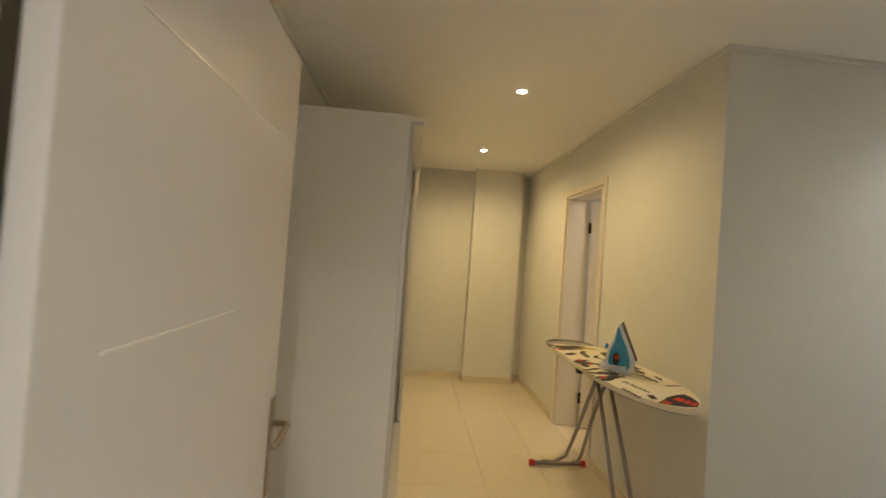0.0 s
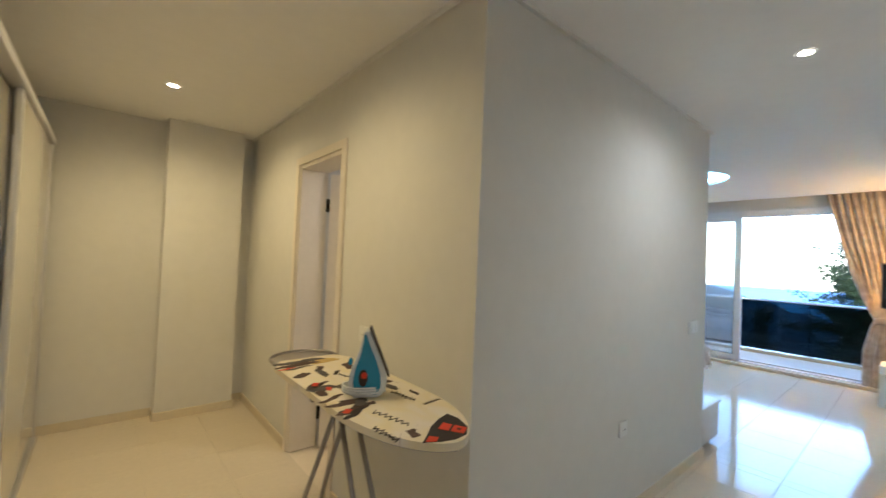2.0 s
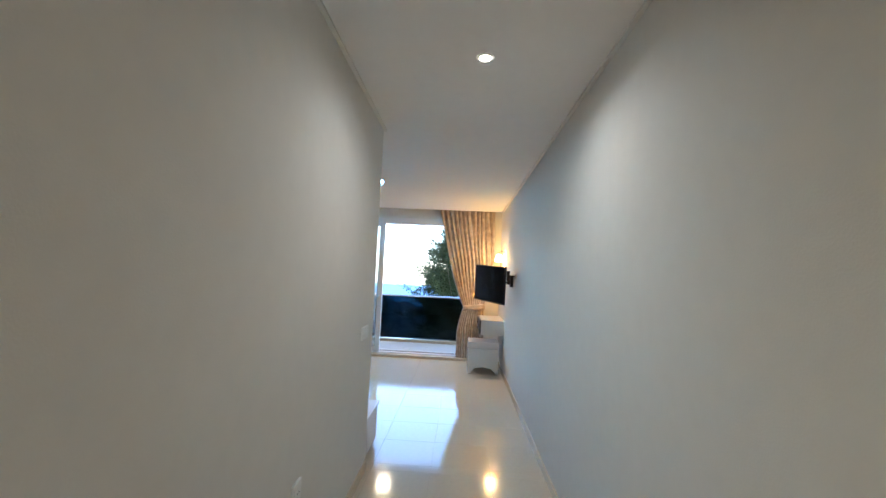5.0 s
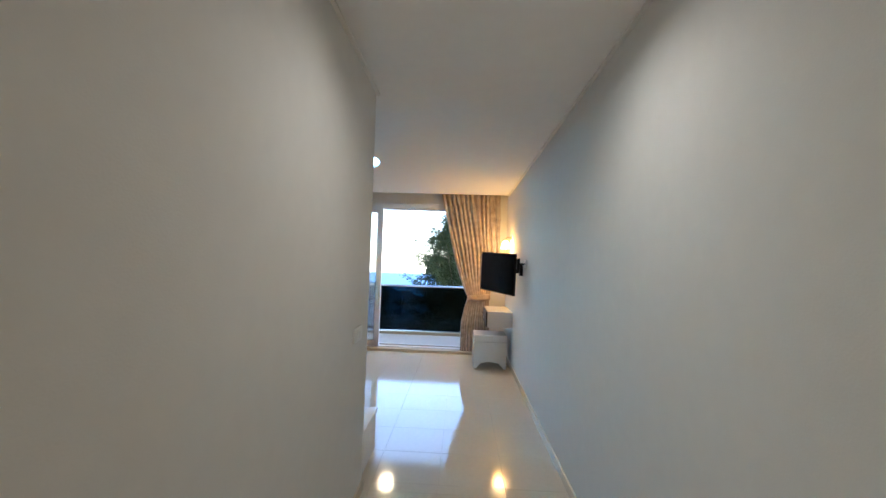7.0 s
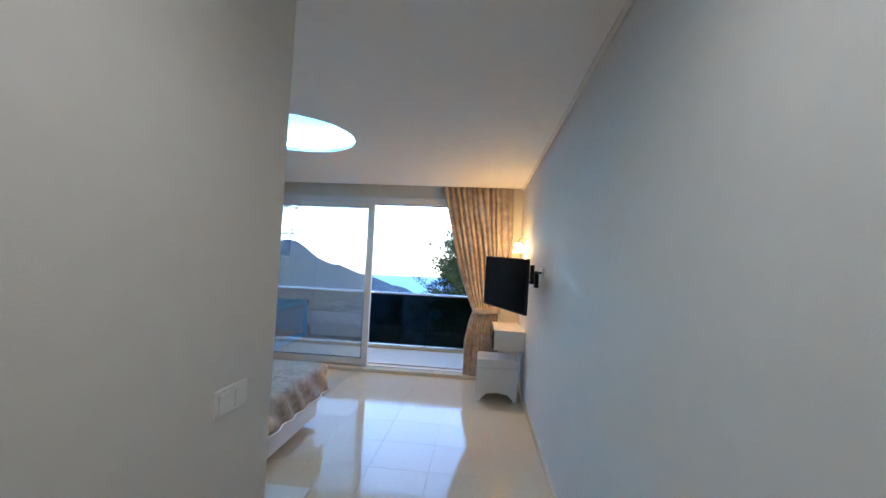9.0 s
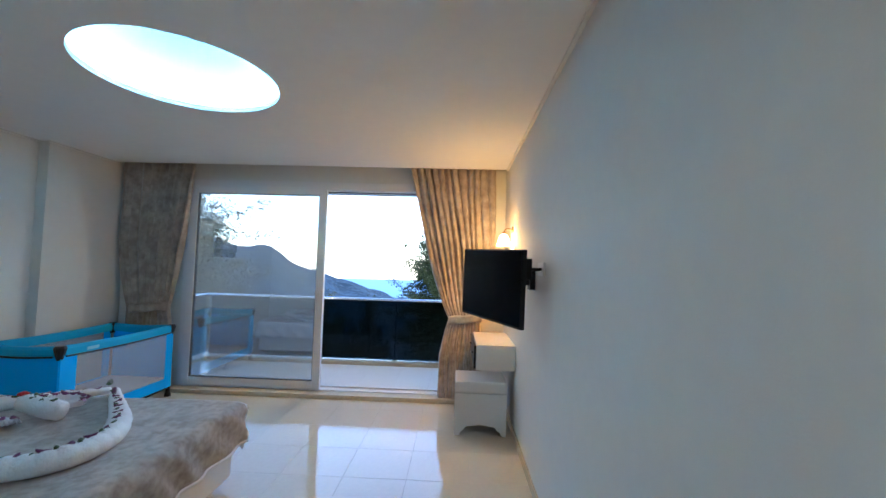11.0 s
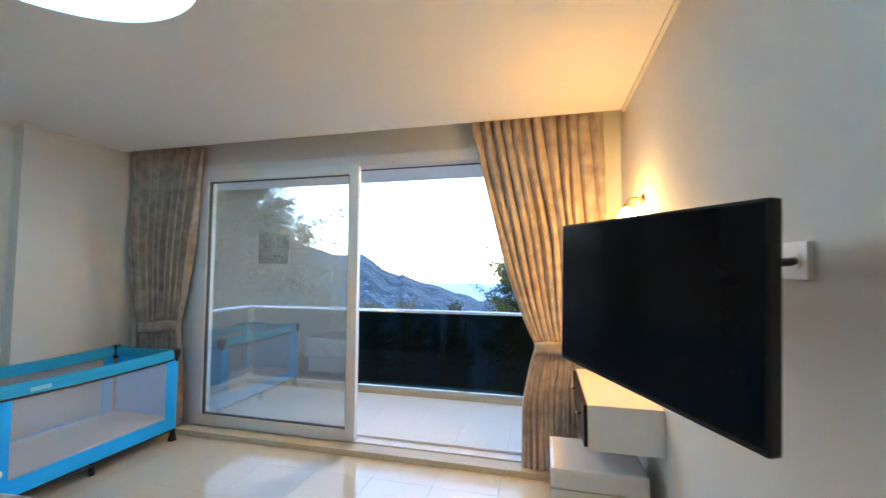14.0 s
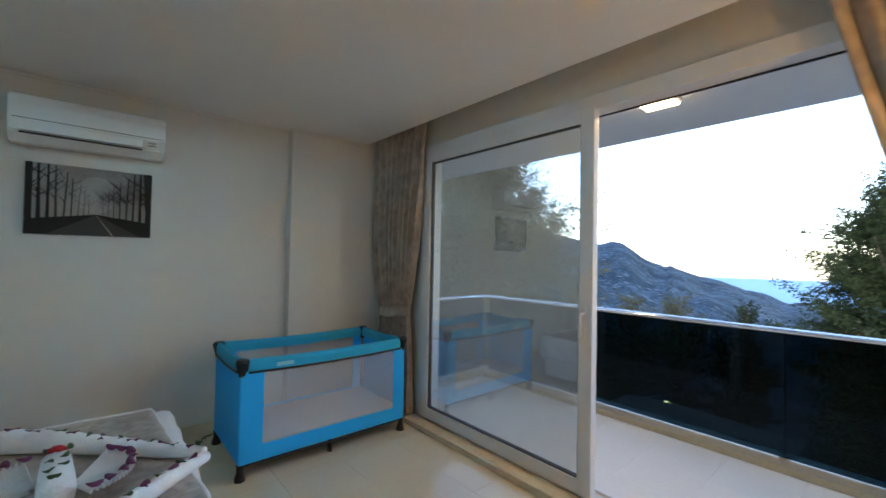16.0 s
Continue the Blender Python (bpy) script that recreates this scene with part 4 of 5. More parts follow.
def drape(bm, x0, x1, y0, y1, z, sides, nx=70, ny=60, r=0.05, seed=0.0, lift=0.0):
    """A cloth over a block: the top, and a hanging skirt on the named sides, each with its own drop."""
    def pos(u, v):
        dx0, dx1, dy0, dy1 = (sides.get(k, 0.0) for k in ("x0", "x1", "y0", "y1"))
        px, py = x0 - dx0 + u * (x1 - x0 + dx0 + dx1), y0 - dy0 + v * (y1 - y0 + dy0 + dy1)
        ox = max(px - x1, x0 - px, 0.0)
        oy = max(py - y1, y0 - py, 0.0)
        sx, sy = (1 if px > x1 else -1), (1 if py > y1 else -1)
        cx, cy = min(max(px, x0), x1), min(max(py, y0), y1)
        d = math.hypot(ox, oy)
        fx, fy = (ox / d, oy / d) if d else (0, 0)
        out = min(d, r) * 0.75 + 0.05 * d
        fold = 0.014 * math.sin(26 * (px + py) + 3 * noise.noise(Vector((px * 2, py * 2, seed)))) * min(1, d / 0.15)
        drop = max(0, d - r * 0.35)
        q = 0.006 * noise.noise(Vector((px * 5, py * 5, seed))) + 0.003 * noise.noise(Vector((px * 17, py * 17, seed)))
        return (cx + sx * fx * (out + fold), cy + sy * fy * (out + fold), z + lift - drop + q * (1 if d < 0.05 else 0.3))
    g = [[bm.verts.new(pos(i / nx, j / ny)) for j in range(ny + 1)] for i in range(nx + 1)]
    for i in range(nx):
        for j in range(ny):
            bm.faces.new((g[i][j], g[i + 1][j], g[i + 1][j + 1], g[i][j + 1]))
    return g


def bed():
    x0, x1, y0, y1, top = BED
    t = thing("bed", "double bed on a low white base beside the corridor wall", "bed", ((x0 + x1) / 2, (y0 + y1) / 2, 0))
    boxes("base", M_WHITE, t, [(x0, x1 - 0.02, y0 + 0.01, y1 - 0.01, 0.06, 0.27)], 0.006)
    boxes("plinth", M_DARK, t, [(x0 + 0.1, x1 - 0.25, y0 + 0.2, y1 - 0.2, 0.0, 0.058)])
    bm = bmesh.new()
    box(bm, x0 + 0.02, x1 - 0.03, y0 + 0.02, y1 - 0.02, 0.272, top - 0.012, 0.03)
    part("mattress", bm, M_SHEET, t)
    s = thing("bed_sheet", "white cotton sheet hanging over the mattress edges", "bed sheet", ((x0 + x1) / 2, (y0 + y1) / 2, top))
    bm = bmesh.new()
    drape(bm, x0 + 0.02, x1 + 0.0, y0 + 0.01, y1 - 0.01, top, {"x1": 0.25, "y0": 0.2, "y1": 0.2}, seed=2.0, r=0.05)
    ob = part("sheet_cloth", bm, M_SHEET, s, smooth=True)
    ob.modifiers.new("thick", "SOLIDIFY").thickness = -0.003
    b = thing("bedspread", "taupe crushed velvet bedspread with a white hem laid over the bed", "bedspread", ((x0 + x1) / 2, (y0 + y1) / 2, top))
    bm = bmesh.new()
    g = drape(bm, 5.35, x1 + 0.012, y0 - 0.006, y1 + 0.006, top, {"x1": 0.035, "y0": 0.26, "y1": 0.012}, seed=7.0, lift=0.012)
    for row in g:
        for w in row:
            w.co.x -= 0.085 * max(0.0, min(1.0, (w.co.y - 2.3) / 1.3)) * (w.co.x - 5.35) / (x1 - 5.35)
    edge = [tuple(r[0].co) for r in g] + [tuple(v.co) for v in g[-1][1:-1]] + [tuple(r[-1].co) for r in reversed(g)]
    ob = part("velvet_cloth", bm, M_SPREAD, b, smooth=True)
    ob.modifiers.new("thick", "SOLIDIFY").thickness = -0.004
    bm = bmesh.new()
    tube(bm, edge, 0.011, 6)
    part("hem", bm, M_SHEET, b, "white bound hem", smooth=True)
    return t


bed()
ns = thing("bedside_cabinet", "low white bedside cabinet at the corridor wall's end", "bedside cabinet", (4.92, 1.53, 0))
boxes("body", M_WHITE, ns, [(4.72, 5.145, 1.32, 1.72, 0.05, 0.325)], 0.003)
boxes("top", M_WHITE, ns, [(4.715, 5.16, 1.308, 1.73, 0.327, 0.345)], 0.003)
boxes("plinth", M_DARK, ns, [(4.74, 5.08, 1.36, 1.69, 0, 0.048)])
boxes("drawer_front", M_WHITE, ns, [(5.146, 5.158, 1.33, 1.71, 0.07, 0.315)], 0.002)


# ---- air conditioner and picture ----
def air_conditioner():
    t = thing("air_conditioner", "white wall-mounted air conditioner unit above the canvas picture", "air conditioner", (6.44, 4.46, 2.2))
    x0, x1, yw = 6.065, 6.83, 4.46
    prof = [(0.0, 2.06), (0.0, 2.345), (0.14, 2.345), (0.195, 2.325), (0.215, 2.28), (0.215, 2.18), (0.19, 2.11), (0.12, 2.055)]
    bm = bmesh.new()
    lo = [bm.verts.new((x0, yw - d, z)) for d, z in prof]
    hi = [bm.verts.new((x1, yw - d, z)) for d, z in prof]
    bm.faces.new(lo), bm.faces.new(hi[::-1])
    for k in range(len(prof)):
        j = (k + 1) % len(prof)
        bm.faces.new((lo[k], lo[j], hi[j], hi[k]))
    bmesh.ops.bevel(bm, geom=list(bm.edges), offset=0.008, segments=3, affect="EDGES")
    part("shell", bm, M_PLASTIC, t, smooth=False)
    boxes("air_flap", M_PLASTIC, t, [(x0 + 0.05, x1 - 0.13, yw - 0.216, yw - 0.200, 2.115, 2.165)], 0.003)
    boxes("slot", M_DARK, t, [(x0 + 0.05, x1 - 0.13, yw - 0.203, yw - 0.185, 2.100, 2.107)])
    boxes("seam", M_RUBBER, t, [(x0 + 0.02, x1 - 0.02, yw - 0.2162, yw - 0.21, 2.185, 2.188)])
    boxes("display", M_STEEL, t, [(x1 - 0.10, x1 - 0.055, yw - 0.2165, yw - 0.205, 2.15, 2.16), (x1 - 0.10, x1 - 0.055, yw - 0.2165, yw - 0.205, 2.13, 2.14)])


air_conditioner()


def picture():
    x0, x1, z0, z1, y = 6.13, 6.775, 1.505, 1.96, 4.46
    t = thing("canvas_picture", "black and white canvas picture of a road between bare trees", "picture", ((x0 + x1) / 2, y, z0))
    grey = [material("print_grey", (g, g * 0.985, g * 0.96), 0.8, var=0.25, scale=30) for g in (0.015, 0.05, 0.11, 0.30)]
    boxes("canvas", grey[3], t, [(x0, x1, y - 0.03, y - 0.001, z0, z1)], 0.002)
    yy = y - 0.031
    cx, hz = (x0 + x1) / 2 + 0.02, z0 + 0.145
    layer = [0]

    def shape(name, mat, pts):
        layer[0] += 1
        d = 0.00008 * layer[0]
        bm = bmesh.new()
        a = [bm.verts.new((px, yy - d, pz)) for px, pz in pts]
        b = [bm.verts.new((px, yy + 0.002, pz)) for px, pz in pts]
        bm.faces.new(a), bm.faces.new(b[::-1])
        for k in range(len(pts)):
            j = (k + 1) % len(pts)
            bm.faces.new((a[k], a[j], b[j], b[k]))
        return part(name, bm, mat, t)
    shape("printed_verge", grey[0], [(x0 + .002, z0 + .002), (x1 - .002, z0 + .002), (x1 - .002, z0 + .10), (cx, hz), (x0 + .002, z0 + .095)])
    shape("printed_road", grey[1], [(x0 + .10, z0 + .003), (x1 - .06, z0 + .003), (cx + .006, hz - .004), (cx - .004, hz - .004)])
    shape("printed_line", grey[3], [(cx + .085, z0 + .004), (cx + .095, z0 + .004), (cx + .006, hz - .01), (cx + .003, hz - .01)])
    mist = material("print_mist", (0.37, 0.365, 0.36), 0.8, var=0.15, scale=30)
    shape("printed_mist", mist, [(cx + 0.11 * math.cos(2 * math.pi * k / 20), hz + 0.13 + 0.125 * math.sin(2 * math.pi * k / 20)) for k in range(20)])
    rng = random.Random(11)
    for side in (-1, 1):
        for k in range(9):
            f = (k + 1) / 9
            bx = cx + side * (0.02 + 0.30 * f ** 1.3)
            w = 0.002 + 0.011 * f ** 2
            zb = hz - 0.05 * f ** 1.2
            mat = grey[0] if k > 5 else grey[1] if k > 2 else grey[2]
            tz = min(z1 - 0.004, hz + 0.10 + 0.30 * f)
            if abs(bx - (x0 + x1) / 2) > (x1 - x0) / 2 - 0.015:
                continue
            lean = rng.uniform(-0.015, 0.015)
            shape("printed_tree", mat, [(bx - w, zb), (bx + w, zb), (bx + lean + w * 0.5, tz), (bx + lean - w * 0.5, tz)])
            for q in range(8):
                za = zb + (tz - zb) * rng.uniform(0.3, 0.85)
                s = rng.choice((-1, 1))
                ex = min(max(bx + s * rng.uniform(0.03, 0.07), x0 + 0.004), x1 - 0.004)
                ez = min(za + rng.uniform(0.03, 0.09), z1 - 0.004)
                shape("printed_branch", mat, [(bx, za), (bx, za + w), (ex, ez)])
    shape("printed_tree", grey[0], [(x1 - .03, hz - .04), (x1 - .004, hz - .05), (x1 - .002, z1 - .002), (x1 - .05, z1 - .002)])
    shape("printed_tree", grey[0], [(x0 + .003, hz - .04), (x0 + .02, hz - .04), (x0 + .03, z1 - .002), (x0 + .003, z1 - .002)])


picture()


# ---- towels and petals on the bed ----
M_PETAL = material("purple_petal", (0.13, 0.02, 0.09), 0.6, var=0.3)
M_LEAFLET = material("green_leaflet", (0.035, 0.075, 0.02), 0.55, var=0.3)
M_ROSE = material("red_rose", (0.45, 0.01, 0.015), 0.6)
TOP = BED[4] + 0.018


def towel_rope(pts, r0, label):
    """A towel rolled into a soft rope, thinner towards the heart's point."""
    t = thing("rolled_towel", label, "towel", (pts[0][0], pts[0][1], TOP), "towels on the bed")
    bm = bmesh.new()
    fine, rad = [], []
    n = 20
    for i in range(len(pts) - 1):
        a, b, c, d = (Vector((*pts[min(max(k, 0), len(pts) - 1)], 0)) for k in (i - 1, i, i + 1, i + 2))
        for k in range(n):
            s = k / n
            q = 0.5 * (2 * b + (c - a) * s + (2 * a - 5 * b + 4 * c - d) * s * s + (3 * b - a - 3 * c + d) * s ** 3)
            u = (i + s) / (len(pts) - 1)
            r = r0 * (0.45 + 0.55 * min(1, u * 2.6)) * (1 + 0.035 * math.sin(150 * u + 3 * noise.noise(Vector((u * 9, r0, 0)))) + 0.07 * noise.noise(Vector((u * 26, r0, 0))))
            fine.append((q.x, q.y, TOP + r * 0.82)), rad.append(r)
    tube(bm, fine, rad, 18, 0.85)
    part("roll", bm, M_TOWEL, t, smooth=True)
    return fine, rad


AX = 2.83
HEART = [(6.86, 0.01), (6.72, 0.13), (6.52, 0.32), (6.32, 0.50), (6.12, 0.62), (5.92, 0.62), (5.80, 0.50), (5.78, 0.32), (5.90, 0.16)]
lineA, radA = towel_rope([(x, AX + d) for x, d in HEART], 0.056, "white towel rolled into one half of a heart on the bedspread")
lineB, radB = towel_rope([(x, AX - d - 0.02) for x, d in HEART], 0.055, "white towel rolled into the other half of the heart")


def petal(name, mat, size, label):
    t = new(name)
    bm = bmesh.new()
    n = 10
    c = bm.verts.new((0, 0, size * 0.12))
    ring = [bm.verts.new((size * math.cos(2 * math.pi * k / n), 0.62 * size * math.sin(2 * math.pi * k / n), size * 0.22 * math.cos(4 * math.pi * k / n))) for k in range(n)]
    low = [bm.verts.new(v.co - Vector((0, 0, 0.0015))) for v in ring]
    cl = bm.verts.new((0, 0, size * 0.12 - 0.0015))
    for k in range(n):
        j = (k + 1) % n
        bm.faces.new((c, ring[k], ring[j])), bm.faces.new((cl, low[j], low[k])), bm.faces.new((ring[k], low[k], low[j], ring[j]))
    bpy.data.objects.remove(t)
    return part(name, bm, mat, None, label, smooth=True, category="petal" if mat is M_PETAL else "leaf", group="petals and leaves on the bed")


pet = petal("flower_petal", M_PETAL, 0.027, "dark purple flower petal laid on a rolled white towel")
lea = petal("loose_leaf", M_LEAFLET, 0.020, "small dark green leaf laid on a rolled white towel")
rng = random.Random(9)
first = {pet: True, lea: True}


def strew(src, x, y, z, tilt):
    m = pose(x, y, z, tilt, rng.uniform(-15, 15), rng.uniform(0, 360))
    if first[src]:
        first[src] = False
        src.matrix_basis = m
    else:
        copy_thing(src, m)


for line, rad, side in ((lineA, radA, 1), (lineB, radB, 1)):
    for k in range(9, len(line) - 5, 5):
        x, y, z = line[k]
        r = rad[k]
        strew(pet if (k // 5) % 2 else lea, x + rng.uniform(-0.01, 0.01), y + side * r * 0.25, z + r * 0.84, rng.uniform(-12, 12))


def fan_towel(cx, cy, face, label):
    """A pleated towel opened into a fan, leaning up a little from its pinched end."""
    t = thing("towel_fan", label, "towel", (cx, cy, TOP), "towels on the bed")
    bm = bmesh.new()
    n, spread = 46, radians(130)
    rows = []
    for i in range(n + 1):
        a = face - spread / 2 + spread * i / n
        up = 0.030 * (i % 2)
        rows.append([bm.verts.new((cx + r * math.cos(a), cy + r * math.sin(a), TOP + 0.02 + r * 0.16 + up * r / 0.24)) for r in (0.02, 0.07, 0.13, 0.185)])
    for u, w in zip(rows, rows[1:]):
        for k in range(3):
            bm.faces.new((u[k], w[k], w[k + 1], u[k + 1]))
    part("pleats", bm, M_TOWEL, t).modifiers.new("thick", "SOLIDIFY").thickness = 0.006
    for i in range(1, n, 6):
        a = face - spread / 2 + spread * i / n
        strew(pet, cx + 0.178 * math.cos(a), cy + 0.178 * math.sin(a), TOP + 0.080, 10)


fan_towel(6.44, 2.86, radians(-8), "white towel pleated into a fan edged with purple petals")
fan_towel(6.34, 2.90, radians(168), "second white towel pleated into a fan with purple petals")
tb = thing("standing_towel", "white rolled towel with green leaves and a red rose", "towel", (6.39, 2.88, TOP), "towels on the bed")
bm = bmesh.new()
tube(bm, [(6.40, 2.72, TOP + 0.05), (6.40, 2.78, TOP + 0.058), (6.395, 2.86, TOP + 0.075), (6.39, 2.94, TOP + 0.095)], [0.052, 0.054, 0.050, 0.043], 16)
part("roll", bm, M_TOWEL, tb, smooth=True)
bm = bmesh.new()
for k in range(14):
    a, r = 2.4 * k, 0.006 + 0.0012 * k
    bmesh.ops.create_icosphere(bm, subdivisions=1, radius=0.011, matrix=Matrix.Translation((6.39 + r * math.cos(a), 2.935 + r * math.sin(a), TOP + 0.146 - 0.0007 * k)) @ Matrix.Diagonal((1, 1, 0.6, 1)))
part("rose", bm, M_ROSE, tb, "red rose head", smooth=True)
for dx, dy, dz in ((0.02, 0.0, 0.132), (-0.02, -0.02, 0.128), (0.02, -0.045, 0.120), (-0.018, -0.07, 0.116), (0.03, 0.065, 0.135), (-0.03, 0.065, 0.135), (0.0, -0.12, 0.112)):
    strew(lea, 6.395 + dx, 2.88 + dy, TOP + dz, rng.uniform(-20, 20))
for k in range(3):
    strew(lea, 6.84 + 0.02 * k, 2.83 + 0.015 * k, TOP + 0.075 + 0.004 * k, rng.uniform(-30, 30))


# ---- outdoors ----
M_HILL = bpy.data.materials.new("haze_blue_hillside")
M_HILL.use_nodes = True
n, l = M_HILL.node_tree.nodes, M_HILL.node_tree.links
p = n["Principled BSDF"]
p.inputs["Roughness"].default_value, p.inputs["Specular IOR Level"].default_value = 0.95, 0.1
co, t1, t2, rp, mx = n.new("ShaderNodeTexCoord"), n.new("ShaderNodeTexNoise"), n.new("ShaderNodeTexNoise"), n.new("ShaderNodeValToRGB"), n.new("ShaderNodeMath")
t1.inputs["Scale"].default_value, t1.inputs["Detail"].default_value, t1.inputs["Roughness"].default_value = 0.012, 10, 0.62
t2.inputs["Scale"].default_value, t2.inputs["Detail"].default_value = 0.15, 6
l.new(co.outputs["Object"], t1.inputs["Vector"]), l.new(co.outputs["Object"], t2.inputs["Vector"])
mx.operation = "MULTIPLY"
vor, vr, mixc = n.new("ShaderNodeTexVoronoi"), n.new("ShaderNodeMapRange"), n.new("ShaderNodeMix")
vor.inputs["Scale"].default_value = 0.045
vr.inputs["From Min"].default_value, vr.inputs["From Max"].default_value, vr.inputs["To Min"].default_value, vr.inputs["To Max"].default_value = 0.10, 0.3, 0.42, 0.0
mixc.data_type = "RGBA"
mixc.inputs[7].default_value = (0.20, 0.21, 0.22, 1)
l.new(co.outputs["Object"], vor.inputs["Vector"]), l.new(vor.outputs["Distance"], vr.inputs["Value"])
l.new(t1.outputs["Fac"], mx.inputs[0]), l.new(t2.outputs["Fac"], mx.inputs[1])
# Ramp runs through blue-greys: the air's distance haze is put into the slope's colour.
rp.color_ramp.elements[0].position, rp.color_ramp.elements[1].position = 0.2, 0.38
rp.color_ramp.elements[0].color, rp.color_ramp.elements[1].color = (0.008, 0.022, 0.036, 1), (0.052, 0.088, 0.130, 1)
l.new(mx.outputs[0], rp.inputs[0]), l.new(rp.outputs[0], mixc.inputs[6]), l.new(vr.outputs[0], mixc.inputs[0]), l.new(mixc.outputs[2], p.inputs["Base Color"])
M_SEA = material("sea_water", (0.09, 0.24, 0.42), 0.55, var=0.05, scale=0.02)
M_GROUND = material("dark_undergrowth", (0.03, 0.045, 0.025), 0.95, var=0.4, scale=0.4)
M_BARK = material("bark", (0.09, 0.07, 0.05), 0.9, var=0.3, bump=0.8, bscale=30)
M_LEAF = material("leaves", (0.018, 0.026, 0.010), 0.85, var=0.6, scale=3, spec=0.1, island=0.3)
M_LEAFP = material("olive_leaves", (0.052, 0.056, 0.028), 0.8, var=0.8, scale=3, spec=0.15)

RIDGE = [(-60, -3), (-30, -4), (-10, -4.6), (4, -5.0), (6.5, -4.6), (7.3, -3.9), (8.8, -4.25), (10.3, -3.4), (12, -2.9), (13, -2.3), (14.9, -1.75), (16.5, -1.4), (18.8, -0.4), (20.5, 0.35), (22.3, 1.1), (24.2, 2.5), (25.2, 3.15), (26.0, 3.35), (26.8, 3.2), (27.6, 2.95), (29, 3.1), (30.5, 3.45), (32, 3.95), (34, 4.4), (40, 4.2), (55, 5.0), (80, 4.0)]


def ridge(a):
    for (a0, e0), (a1, e1) in zip(RIDGE, RIDGE[1:]):
        if a0 <= a <= a1:
            return e0 + (e1 - e0) * (a - a0) / (a1 - a0)
    return RIDGE[0][1] if a < RIDGE[0][0] else RIDGE[-1][1]


def terrain():
    """One sheet: the slope under the terrace, the valley, and the mountain that ends in the ridge."""
    bm = bmesh.new()
    na, nr = 300, 70
    rows = []
    for i in range(na + 1):
        a = -80 + 160 * i / na
        row = []
        for j in range(nr + 1):
            u = j / nr
            d = 3.0 + 1700 * u ** 2.6
            rz = 1.5 + 1650 * math.tan(radians(ridge(a) - (1.0 if a > 20 else 0.5 if a > 12 else 0.3) + 0.10 * noise.noise(Vector((a * 0.8, 0, 0)))))
            low = -3.2 - 0.42 * (d - 3) if d < 120 else -52 - 0.035 * (d - 120)
            f = max(0.0, (d - 220) / 1400)
            f = min(f, 1.0)
            s = f * f * (3 - 2 * f)
            z = low * (1 - s) + rz * s
            z += (noise.noise(Vector((a * 0.35, d * 0.004, 1))) * 26 + noise.noise(Vector((a * 0.9, d * 0.02, 2))) * 2) * min(1, d / 500) * (1 - 0.8 * s)
            row.append(bm.verts.new((8.0 + d * math.cos(radians(a)), 1.0 + d * math.sin(radians(a)), z)))
        rows.append(row)
    for r0, r1 in zip(rows, rows[1:]):
        for j in range(nr):
            bm.faces.new((r0[j], r1[j], r1[j + 1], r0[j + 1]))
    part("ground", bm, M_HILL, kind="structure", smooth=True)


terrain()
bm = bmesh.new()
n_, R = 96, 4300
lathe(bm, [(1650, -165), (2600, -148), (R, -130)], 0, 0, n_)
part("water", bm, M_SEA, kind="structure")
setting("house_wall", M_WALL, [(8.0, 10.3, -2.0, 5.2, -8.0, -0.3)])


